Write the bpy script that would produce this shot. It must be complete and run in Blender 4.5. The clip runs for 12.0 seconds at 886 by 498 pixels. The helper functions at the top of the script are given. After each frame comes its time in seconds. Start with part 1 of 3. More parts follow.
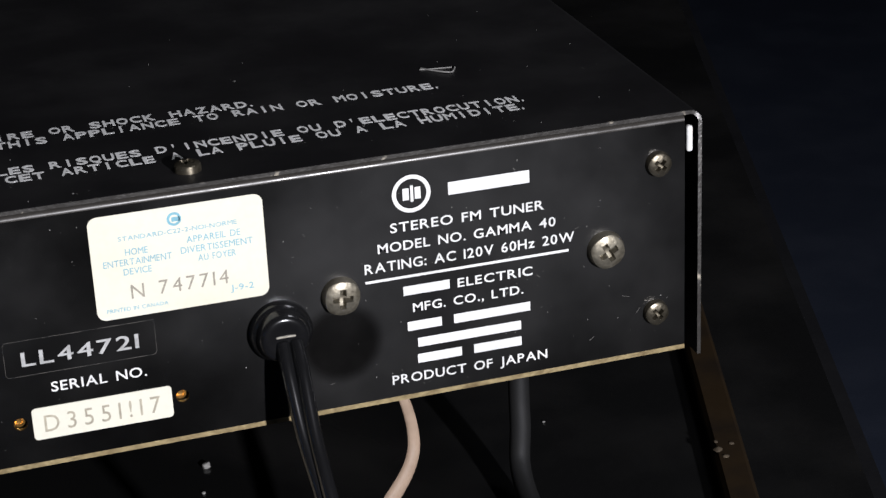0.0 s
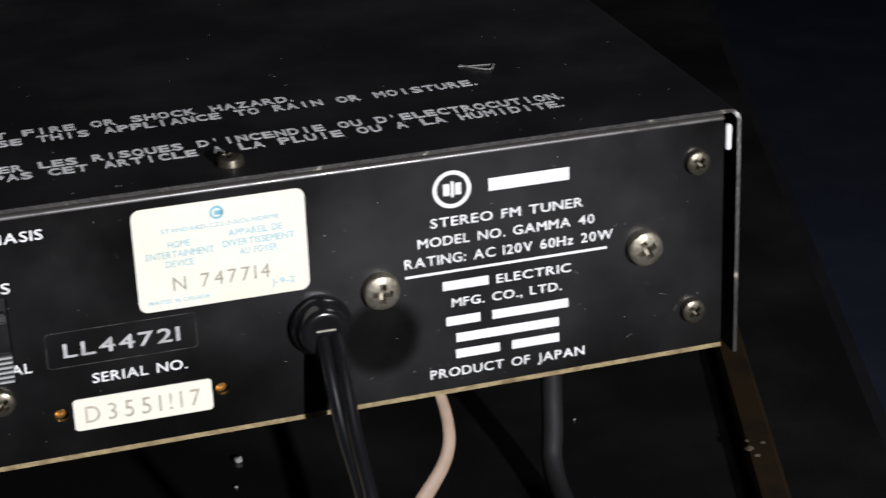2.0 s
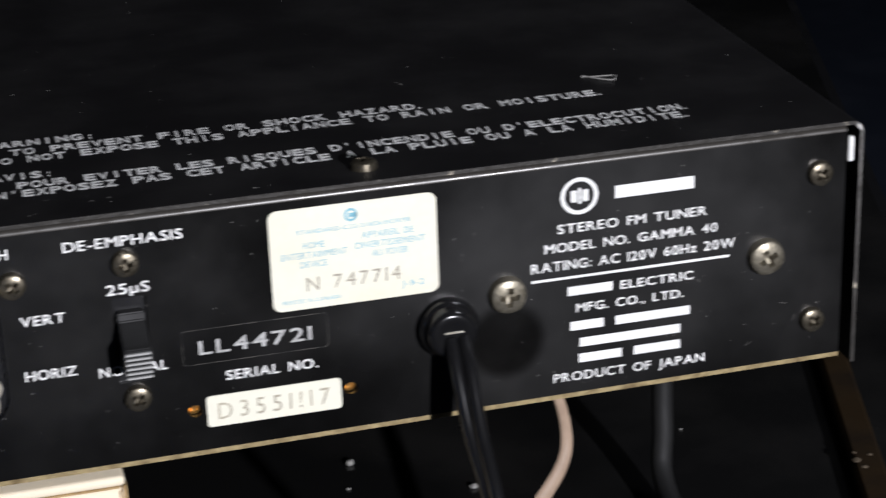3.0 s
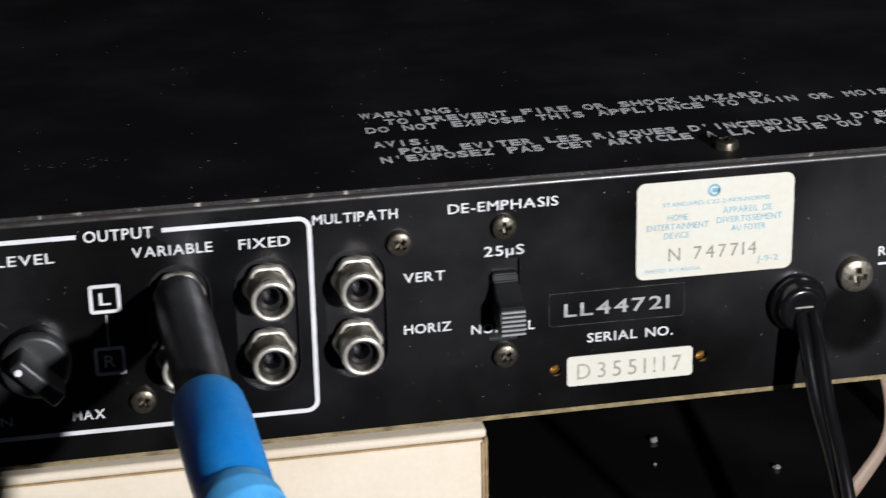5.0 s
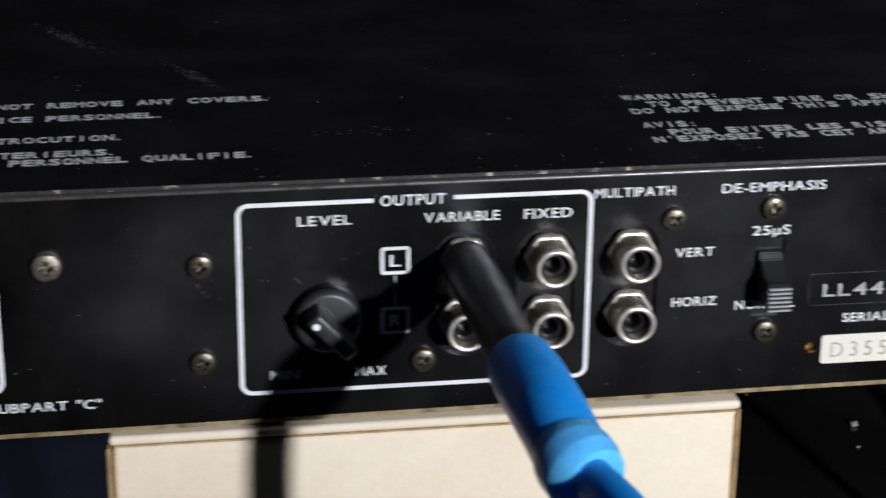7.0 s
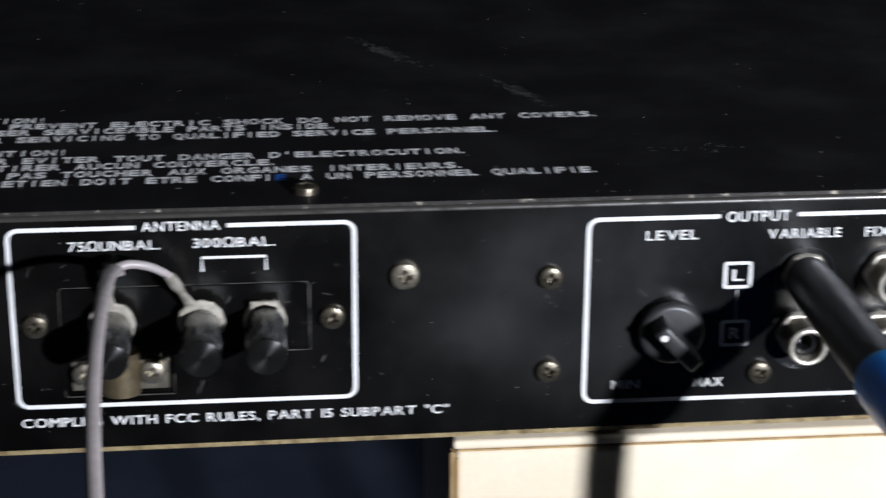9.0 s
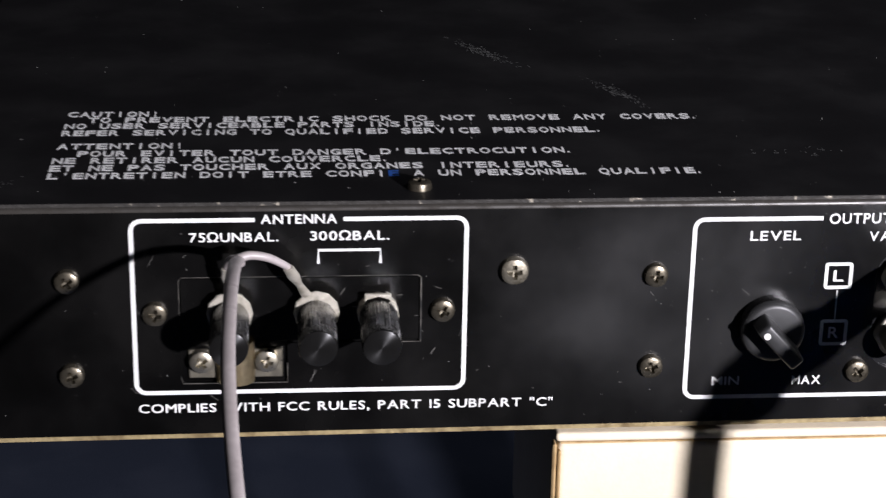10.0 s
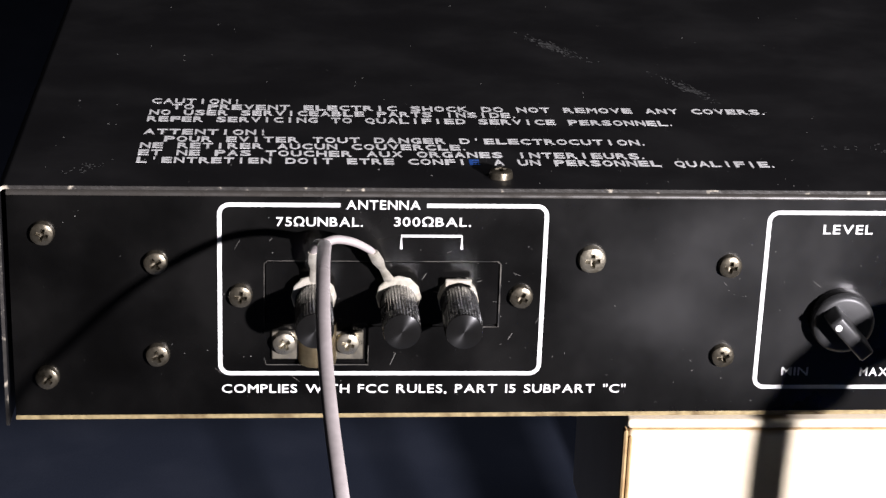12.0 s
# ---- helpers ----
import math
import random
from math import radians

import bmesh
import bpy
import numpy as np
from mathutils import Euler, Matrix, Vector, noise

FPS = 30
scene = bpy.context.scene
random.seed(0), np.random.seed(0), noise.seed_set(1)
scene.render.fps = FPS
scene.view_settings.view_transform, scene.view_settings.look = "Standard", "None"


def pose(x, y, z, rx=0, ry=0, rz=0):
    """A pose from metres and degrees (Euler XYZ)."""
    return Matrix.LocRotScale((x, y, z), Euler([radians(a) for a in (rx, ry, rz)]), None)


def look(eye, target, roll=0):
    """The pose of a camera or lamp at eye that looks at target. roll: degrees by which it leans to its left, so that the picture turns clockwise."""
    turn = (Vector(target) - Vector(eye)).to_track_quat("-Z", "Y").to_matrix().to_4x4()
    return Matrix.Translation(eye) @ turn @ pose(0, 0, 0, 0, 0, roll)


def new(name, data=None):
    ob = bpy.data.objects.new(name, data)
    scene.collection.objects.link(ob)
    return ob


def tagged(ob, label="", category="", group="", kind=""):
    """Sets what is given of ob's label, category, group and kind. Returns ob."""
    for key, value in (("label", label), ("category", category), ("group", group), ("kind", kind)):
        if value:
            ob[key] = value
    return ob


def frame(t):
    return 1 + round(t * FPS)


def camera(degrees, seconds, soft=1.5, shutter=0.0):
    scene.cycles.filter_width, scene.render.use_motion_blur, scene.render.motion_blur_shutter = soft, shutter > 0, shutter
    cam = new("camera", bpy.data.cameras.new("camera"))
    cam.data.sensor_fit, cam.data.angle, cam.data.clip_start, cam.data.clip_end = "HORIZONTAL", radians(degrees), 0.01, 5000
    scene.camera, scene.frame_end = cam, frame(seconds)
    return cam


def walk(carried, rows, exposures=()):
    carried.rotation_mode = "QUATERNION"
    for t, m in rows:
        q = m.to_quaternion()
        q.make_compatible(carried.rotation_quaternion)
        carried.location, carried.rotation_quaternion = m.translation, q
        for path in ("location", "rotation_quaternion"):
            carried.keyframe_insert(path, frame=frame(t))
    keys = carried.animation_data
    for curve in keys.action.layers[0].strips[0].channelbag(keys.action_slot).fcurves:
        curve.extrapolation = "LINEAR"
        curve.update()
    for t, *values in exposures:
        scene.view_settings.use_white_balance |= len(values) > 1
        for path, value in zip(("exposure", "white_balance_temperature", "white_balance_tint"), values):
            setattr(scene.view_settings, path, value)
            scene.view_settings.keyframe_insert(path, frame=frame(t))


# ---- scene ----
cam = camera(24.1, 12.0, 1.4, 0.8)
PATH = [
    (0, (0.10605, -0.36670, 0.19914), (0.11598, -0.33219, 0.18377), -2.7),
    (0.5, (0.10557, -0.36617, 0.19902), (0.11557, -0.33170, 0.18361), -2.5),
    (1, (0.10414, -0.36564, 0.20062), (0.11418, -0.33121, 0.18514), -2.5),
    (1.5, (0.10373, -0.36645, 0.19951), (0.11375, -0.33197, 0.18412), -2.5),
    (2, (0.09969, -0.36697, 0.19896), (0.10945, -0.33240, 0.18363), -2.3),
    (2.5, (0.09115, -0.36736, 0.20000), (0.10061, -0.33264, 0.18480), -2.0),
    (3, (0.08387, -0.37150, 0.19928), (0.09264, -0.33648, 0.18437), -2.1),
    (3.5, (0.07238, -0.37473, 0.19545), (0.08033, -0.33936, 0.18090), -2.3),
    (3.7, (0.06479, -0.37686, 0.19301), (0.07240, -0.34131, 0.17871), -2.1),
    (5.3, (0.03105, -0.39053, 0.19932), (0.03705, -0.35471, 0.18494), -1.3),
    (5.5, (0.02850, -0.39248, 0.19904), (0.03451, -0.35658, 0.18484), -1.2),
    (6, (0.02191, -0.39414, 0.19621), (0.02779, -0.35826, 0.18189), -0.7),
    (6.5, (0.00045, -0.39717, 0.19992), (0.00596, -0.36131, 0.18541), 0.1),
    (6.7, (-0.00816, -0.39855, 0.20055), (-0.00252, -0.36270, 0.18613), 0.5),
    (8.3, (-0.05469, -0.40326, 0.20623), (-0.04992, -0.36729, 0.19180), 0.3),
    (8.5, (-0.05996, -0.40580, 0.20660), (-0.05541, -0.36975, 0.19227), 0.1),
    (9, (-0.07072, -0.40434, 0.20727), (-0.06717, -0.36818, 0.19291), 0.4),
    (9.5, (-0.08328, -0.40178, 0.20580), (-0.08006, -0.36566, 0.19127), 0.8),
    (10, (-0.09062, -0.41348, 0.21055), (-0.08748, -0.37730, 0.19617), 1.1),
    (10.5, (-0.09496, -0.42521, 0.21143), (-0.09221, -0.38877, 0.19764), 1.2),
    (11, (-0.10064, -0.42762, 0.20990), (-0.09785, -0.39121, 0.19602), 1.5),
    (11.5, (-0.10937, -0.42609, 0.21133), (-0.10621, -0.38984, 0.19713), 1.9),
    (12, (-0.10723, -0.42316, 0.21053), (-0.10424, -0.38693, 0.19621), 2.0),
]
walk(cam, [(t, look(eye, target, roll)) for t, eye, target, roll in PATH],
     exposures=[(0, 0.0, 6500, 10), (3.5, 0.0, 6450, 10), (5.5, -0.25, 6420, 10), (6.5, -0.25, 6380, 10), (8.5, 0.12, 5950, 6), (9.5, 0.50, 6420, 12), (10.5, 0.80, 6550, 15), (12, 1.25, 6720, 15)])

# ---- light: a small bright work lamp, a dim added fill light in a dark room ----
world = bpy.data.worlds.new("room_dark")
world.use_nodes = True
world.node_tree.nodes["Background"].inputs[0].default_value = (0.55, 0.65, 1.0, 1)
world.node_tree.nodes["Background"].inputs[1].default_value = 0.005
scene.world = world


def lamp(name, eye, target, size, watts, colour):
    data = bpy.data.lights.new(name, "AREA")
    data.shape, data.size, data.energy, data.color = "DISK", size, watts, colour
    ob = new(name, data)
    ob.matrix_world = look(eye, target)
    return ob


lamp("work_lamp", (0.345, -0.800, 0.235), (0.05, 0.0, 0.03), 0.024, 11.6, (0.930, 0.930, 1.0))
# unseen light from above, added to brighten the cover and its print
lamp("added_fill_light", (0.80, -0.07, 1.0), (0.25, 0.10, 0.0), 0.30, 2.6, (0.90, 0.92, 1.0))

# ---- materials ----


def material(name, colour, rough=0.5, metal=0.0, spots=None, spot_scale=60.0, lo=0.45, hi=0.7,
             rough_var=0.12, bump=0.0, bump_scale=900.0, grain=0.08, coat=0.0):
    """A surface with fine grain, larger patches of another colour and uneven gloss."""
    m = bpy.data.materials.new(name)
    m.use_nodes = True
    nt = m.node_tree
    bsdf = nt.nodes["Principled BSDF"]
    tc = nt.nodes.new("ShaderNodeTexCoord")

    def noise_tex(scale, detail):
        n = nt.nodes.new("ShaderNodeTexNoise")
        n.inputs["Scale"].default_value, n.inputs["Detail"].default_value = scale, detail
        nt.links.new(tc.outputs["Object"], n.inputs["Vector"])
        return n

    fine, wide = noise_tex(700.0, 3.0), noise_tex(spot_scale, 4.0)
    ramp = nt.nodes.new("ShaderNodeMapRange")
    ramp.inputs["From Min"].default_value, ramp.inputs["From Max"].default_value = lo, hi
    nt.links.new(wide.outputs["Fac"], ramp.inputs["Value"])
    mix = nt.nodes.new("ShaderNodeMix")
    mix.data_type = "RGBA"
    other = spots or tuple(c * 0.8 for c in colour)
    mix.inputs["A"].default_value, mix.inputs["B"].default_value = (*colour, 1), (*other, 1)
    nt.links.new(ramp.outputs["Result"], mix.inputs["Factor"])
    hsv = nt.nodes.new("ShaderNodeHueSaturation")
    gr = nt.nodes.new("ShaderNodeMapRange")
    gr.inputs["To Min"].default_value, gr.inputs["To Max"].default_value = 1 - 2 * grain, 1 + 2 * grain
    nt.links.new(fine.outputs["Fac"], gr.inputs["Value"])
    nt.links.new(gr.outputs["Result"], hsv.inputs["Value"])
    nt.links.new(mix.outputs["Result"], hsv.inputs["Color"])
    nt.links.new(hsv.outputs["Color"], bsdf.inputs["Base Color"])
    rr = nt.nodes.new("ShaderNodeMapRange")
    rr.inputs["From Min"].default_value, rr.inputs["From Max"].default_value = 0.3, 0.7
    rr.inputs["To Min"].default_value, rr.inputs["To Max"].default_value = max(rough - rough_var, 0.03), min(rough + rough_var, 1)
    nt.links.new(wide.outputs["Fac"], rr.inputs["Value"])
    nt.links.new(rr.outputs["Result"], bsdf.inputs["Roughness"])
    bsdf.inputs["Metallic"].default_value = metal
    bsdf.inputs["Coat Weight"].default_value = coat
    if bump:
        bt, b = noise_tex(bump_scale, 2.0), nt.nodes.new("ShaderNodeBump")
        b.inputs["Strength"].default_value, b.inputs["Distance"].default_value = bump, 0.0003
        nt.links.new(bt.outputs["Fac"], b.inputs["Height"])
        nt.links.new(b.outputs["Normal"], bsdf.inputs["Normal"])
    return m


M = {
    "panel": material("black_panel_paint", (0.0011, 0.0010, 0.0009), 0.26, spots=(0.0022, 0.0019, 0.0016), spot_scale=45, rough_var=0.055),
    "cover": material("black_cover_paint", (0.0058, 0.0054, 0.0059), 0.46, spots=(0.0108, 0.0102, 0.0105), spot_scale=35, rough_var=0.05, bump=0.06, bump_scale=3500),
    "print": material("white_print", (0.80, 0.80, 0.78), 0.6, grain=0.05),
    "print_grey": material("worn_white_print", (0.44, 0.44, 0.43), 0.6, grain=0.1, spots=(0.30, 0.30, 0.29), spot_scale=400),
    "print_blue": material("blue_stain", (0.02, 0.09, 0.35), 0.5),
    "edge": material("bare_steel_edge", (0.42, 0.33, 0.17), 0.45, metal=0.4, spots=(0.17, 0.12, 0.055), spot_scale=210, lo=0.42, hi=0.68, bump=0.5, bump_scale=1500, grain=0.2),
    "screw": material("tarnished_steel_screw", (0.165, 0.145, 0.108), 0.36, metal=0.85, spots=(0.055, 0.047, 0.033), spot_scale=520, lo=0.42, hi=0.66, bump=0.14, bump_scale=1600, grain=0.25),
    "screw_pale": material("dull_steel_screw", (0.27, 0.245, 0.19), 0.46, metal=0.8, spots=(0.13, 0.115, 0.085), spot_scale=420, lo=0.42, hi=0.66, bump=0.25, bump_scale=1300, grain=0.25),
    "nickel": material("nickel", (0.42, 0.385, 0.31), 0.36, metal=0.9, spots=(0.29, 0.26, 0.195), spot_scale=500),
    "bright": material("bright_tin_plate", (0.66, 0.62, 0.53), 0.42, metal=0.6, spots=(0.36, 0.33, 0.26), spot_scale=450),
    "brass": material("brass", (0.70, 0.40, 0.12), 0.35, metal=0.9),
    "plastic": material("black_plastic", (0.011, 0.011, 0.012), 0.32, bump=0.08),
    "grip": material("black_bakelite", (0.005, 0.0047, 0.0046), 0.25, spots=(0.008, 0.0075, 0.007), spot_scale=300),
    "rubber": material("black_rubber", (0.007, 0.007, 0.0075), 0.19, rough_var=0.06),
    "plug": material("black_moulded_plug", (0.014, 0.014, 0.016), 0.42, spots=(0.03, 0.03, 0.032), spot_scale=200),
    "blue": material("blue_cable_jacket", (0.014, 0.30, 0.84), 0.42, spots=(0.018, 0.32, 0.86), spot_scale=150),
    "blue_lit": material("lit_blue_collar", (0.11, 0.48, 0.92), 0.35),
    "wire": material("grey_lilac_wire_jacket", (0.37, 0.33, 0.32), 0.36, spots=(0.30, 0.265, 0.255), spot_scale=120),
    "brown_wire": material("pinkish_brown_ribbon_jacket", (0.35, 0.255, 0.185), 0.45, spots=(0.29, 0.205, 0.145), spot_scale=150),
    "card": material("cream_card", (0.80, 0.70, 0.53), 0.75, spots=(0.73, 0.62, 0.45), spot_scale=25, bump=0.2, bump_scale=1200, grain=0.03),
    "card_edge": material("brown_card_edge", (0.45, 0.31, 0.15), 0.8, spots=(0.3, 0.19, 0.08), spot_scale=200),
    "sticker": material("cream_sticker_paper", (0.74, 0.72, 0.60), 0.5, spots=(0.72, 0.675, 0.53), spot_scale=40, grain=0.03),
    "ink_blue": material("light_blue_ink", (0.20, 0.45, 0.54), 0.6, grain=0.1),
    "ink_grey": material("grey_stamp_ink", (0.33, 0.30, 0.24), 0.6, grain=0.2),
    "ink_dim": material("faded_stamp_ink", (0.42, 0.38, 0.29), 0.6, grain=0.25),
    "dust": material("pale_dust", (0.26, 0.255, 0.24), 0.9),
    "table": material("black_table_top", (0.007, 0.007, 0.007), 0.24, spots=(0.014, 0.0135, 0.013), spot_scale=18, rough_var=0.08, bump=0.05),
    "wood": material("brown_wood_edge", (0.020, 0.012, 0.005), 0.7, spots=(0.009, 0.0055, 0.003), spot_scale=60),
    "carpet": material("dark_blue_carpet", (0.060, 0.077, 0.125), 0.95, spots=(0.078, 0.096, 0.148), spot_scale=12, bump=1.0, bump_scale=300, grain=0.2),
    "wall": material("dim_wall_paint", (0.035, 0.036, 0.042), 0.8, spots=(0.028, 0.029, 0.034), spot_scale=4),
    "rib": material("rib_highlight_grey", (0.38, 0.38, 0.37), 0.35),
    "slider": material("dull_black_plastic", (0.012, 0.012, 0.012), 0.55),
    "edge_dark": material("worn_dark_edge", (0.14, 0.13, 0.115), 0.45, metal=0.4, spots=(0.02, 0.02, 0.019), spot_scale=260, lo=0.42, hi=0.6),
    "scuff": material("pale_scuff", (0.13, 0.13, 0.125), 0.8),
    "cheek": material("satin_black_knob", (0.024, 0.024, 0.024), 0.42),
    "scratch": material("bare_scratch", (0.12, 0.115, 0.105), 0.6),
    "saddle": material("dull_golden_plate", (0.46, 0.38, 0.24), 0.4, metal=0.8, spots=(0.30, 0.24, 0.15), spot_scale=300),
    "bend": material("worn_bend_highlight", (0.045, 0.041, 0.036), 0.30, metal=0.2, spots=(0.035, 0.032, 0.028), spot_scale=220),
    "lip": material("worn_lip_paint", (0.045, 0.042, 0.038), 0.38, metal=0.3, spots=(0.48, 0.43, 0.34), spot_scale=260, lo=0.60, hi=0.68, grain=0.25, bump=0.3, bump_scale=1500),
    "turned": material("turned_bakelite_end", (0.007, 0.0068, 0.0065), 0.34),
    "flake": material("pale_bare_wood", (0.075, 0.055, 0.033), 0.8, spots=(0.04, 0.028, 0.016), spot_scale=600),
    "foam": material("white_foam", (0.78, 0.78, 0.75), 0.9, bump=0.5),
}



def gloss_patch(mat, centre, radii, drop, core=0.7):
    """A patch with a soft edge on the panel, in millimetres: drop makes it smoother, or duller where it is below zero.
    """
    nt = mat.node_tree
    bsdf = nt.nodes["Principled BSDF"]
    old = bsdf.inputs["Roughness"].links[0].from_socket
    tc, mp = nt.nodes.new("ShaderNodeTexCoord"), nt.nodes.new("ShaderNodeVectorMath")
    mp.operation = "SUBTRACT"
    mp.inputs[1].default_value = (centre[0] * 0.001, 0, centre[1] * 0.001)
    sc = nt.nodes.new("ShaderNodeVectorMath")
    sc.operation = "MULTIPLY"
    sc.inputs[1].default_value = (1000 / radii[0], 0, 1000 / radii[1])
    ln = nt.nodes.new("ShaderNodeVectorMath")
    ln.operation = "LENGTH"
    rg = nt.nodes.new("ShaderNodeMapRange")
    rg.interpolation_type = "SMOOTHSTEP"
    rg.inputs["From Min"].default_value, rg.inputs["From Max"].default_value = core, 1.1
    rg.inputs["To Min"].default_value, rg.inputs["To Max"].default_value = drop, 0.0
    sub = nt.nodes.new("ShaderNodeMath")
    sub.operation = "SUBTRACT"
    nt.links.new(tc.outputs["Object"], mp.inputs[0])
    nt.links.new(mp.outputs[0], sc.inputs[0])
    nt.links.new(sc.outputs[0], ln.inputs[0])
    nt.links.new(ln.outputs["Value"], rg.inputs["Value"])
    nt.links.new(old, sub.inputs[0])
    nt.links.new(rg.outputs["Result"], sub.inputs[1])
    nt.links.new(sub.outputs[0], bsdf.inputs["Roughness"])


def turned(mat):
    """Fine turning marks round the middle of a face."""
    nt = mat.node_tree
    bsdf = nt.nodes["Principled BSDF"]
    tg = nt.nodes.new("ShaderNodeTangent")
    tg.direction_type, tg.axis = "RADIAL", "Y"
    bsdf.inputs["Anisotropic"].default_value, bsdf.inputs["Anisotropic Rotation"].default_value = 0.8, 0.25
    nt.links.new(tg.outputs["Tangent"], bsdf.inputs["Tangent"])


for place, size, dull in (((-8, 30), (48, 34), 0.12), ((100, 28), (50, 40), 0.08), ((215, 30), (75, 50), 0.13), ((-22, 27), (14, 9), 0.05), ((165, 30), (16, 14), 0.05)):
    gloss_patch(M["panel"], place, size, -dull, 0.25)
gloss_patch(M["panel"], (189.6, 19.0), (8.6, 8.8), 0.15)
turned(M["turned"])
for key in ("blue", "blue_lit"):
    soft = M[key].node_tree.nodes["Principled BSDF"]
    soft.inputs["Subsurface Weight"].default_value, soft.inputs["Subsurface Scale"].default_value = 0.5, 0.006
    soft.inputs["Subsurface Radius"].default_value = (0.2, 0.6, 1.0)
M["panel"].node_tree.nodes["Principled BSDF"].inputs["Specular IOR Level"].default_value = 0.62
M["grip"].node_tree.nodes["Principled BSDF"].inputs["Specular IOR Level"].default_value = 0.3
M["turned"].node_tree.nodes["Principled BSDF"].inputs["Specular IOR Level"].default_value = 0.35
M["wood"].node_tree.nodes["Principled BSDF"].inputs["Specular IOR Level"].default_value = 0.12
M["slider"].node_tree.nodes["Principled BSDF"].inputs["Specular IOR Level"].default_value = 0.3

# ---- mesh helpers; lengths in millimetres ----
MM = 0.001


def part(name, bm, mat, parent, label="", smooth=True):
    me = bpy.data.meshes.new(name)
    bmesh.ops.transform(bm, matrix=Matrix.Scale(MM, 4), verts=bm.verts)
    bm.to_mesh(me)
    bm.free()
    me.materials.append(M[mat])
    if smooth:
        me.shade_smooth()
        me.set_sharp_from_angle(angle=radians(35))
    ob = new(name, me)
    ob.parent = parent
    if label:
        tagged(ob, label)
    return ob


def thing(name, label, category, group="", kind="", at=(0, 0, 0)):
    ob = new(name)
    ob.location = [c * MM for c in at]
    ob.empty_display_size = 0.01
    return tagged(ob, label, category, group, kind)


def box(lo, hi, bevel=0.0, seg=2, bm=None):
    own = bmesh.new()
    bmesh.ops.create_cube(own, size=1.0)
    for v in own.verts:
        v.co = [l + (c + 0.5) * (h - l) for c, l, h in zip(v.co, lo, hi)]
    if bevel:
        bmesh.ops.bevel(own, geom=list(own.edges), offset=bevel, segments=seg, affect="EDGES", profile=0.5)
    return own if bm is None else joined(bm, own)


def joined(bm, other, m=Matrix()):
    """Adds other to bm."""
    made = [bm.verts.new(m @ v.co) for v in other.verts]
    other.verts.index_update()
    for f in other.faces:
        try:
            bm.faces.new([made[v.index] for v in f.verts])
        except ValueError:
            pass
    other.free()
    return bm


def lathe(profile, centre=(0, 0, 0), seg=32, flute=None, bm=None):
    """Turns (radius, out) pairs about an axis that runs out of the panel, towards -y. flute(angle, radius, out) gives the radius."""
    bm = bm or bmesh.new()
    cx, cy, cz = centre
    rings = []
    for r, out in profile:
        if r < 1e-6:
            rings.append([bm.verts.new((cx, cy - out, cz))])
        else:
            ring = []
            for k in range(seg):
                a = 2 * math.pi * k / seg
                q = flute(a, r, out) if flute else r
                ring.append(bm.verts.new((cx + q * math.cos(a), cy - out, cz + q * math.sin(a))))
            rings.append(ring)
    for a, b in zip(rings, rings[1:]):
        for k in range(seg):
            j = (k + 1) % seg
            f = [a[k % len(a)], a[j % len(a)], b[j % len(b)], b[k % len(b)]]
            f = list(dict.fromkeys(f))
            if len(f) > 2:
                bm.faces.new(f)
    bmesh.ops.recalc_face_normals(bm, faces=bm.faces)
    return bm


def smooth_line(points, steps=8):
    """A Catmull-Rom line through the points."""
    p = [Vector(q) for q in points]
    p = [2 * p[0] - p[1]] + p + [2 * p[-1] - p[-2]]
    out = []
    for i in range(1, len(p) - 2):
        for k in range(steps):
            t = k / steps
            out.append(0.5 * ((2 * p[i]) + (p[i + 1] - p[i - 1]) * t + (2 * p[i - 1] - 5 * p[i] + 4 * p[i + 1] - p[i + 2]) * t * t
                              + (3 * p[i] - p[i - 1] - 3 * p[i + 1] + p[i + 2]) * t ** 3))
    return out + [p[-2]]


def tube(points, radius, seg=14, steps=8, squash=1.0, up=(1, 0, 0), bm=None):
    """A round or flattened cable along a line; radius is a number or one per point."""
    bm = bm or bmesh.new()
    line = smooth_line(points, steps)
    n = len(line)
    rad = radius if isinstance(radius, (list, tuple)) else [radius] * len(points)
    rings = []
    for i, c in enumerate(line):
        d = (line[min(i + 1, n - 1)] - line[max(i - 1, 0)]).normalized()
        side = Vector(up) - d * d.dot(Vector(up))
        side.normalize()
        other = d.cross(side)
        s = i / steps
        k = min(int(s), len(rad) - 2)
        r = rad[k] + (rad[k + 1] - rad[k]) * (s - k)
        rings.append([bm.verts.new(c + side * r * math.cos(2 * math.pi * j / seg) + other * r * squash * math.sin(2 * math.pi * j / seg)) for j in range(seg)])
    for a, b in zip(rings, rings[1:]):
        for j in range(seg):
            bm.faces.new([a[j], a[(j + 1) % seg], b[(j + 1) % seg], b[j]])
    bm.faces.new(rings[0])
    bm.faces.new(rings[-1])
    bmesh.ops.recalc_face_normals(bm, faces=bm.faces)
    return bm


def rounded(x0, z0, x1, z1, r, seg=6):
    """The outline of a rectangle with round corners."""
    pts = []
    for cx, cz, a0 in ((x1 - r, z1 - r, 0), (x0 + r, z1 - r, 90), (x0 + r, z0 + r, 180), (x1 - r, z0 + r, 270)):
        for k in range(seg + 1):
            a = radians(a0 + 90 * k / seg)
            pts.append((cx + r * math.cos(a), cz + r * math.sin(a)))
    return pts


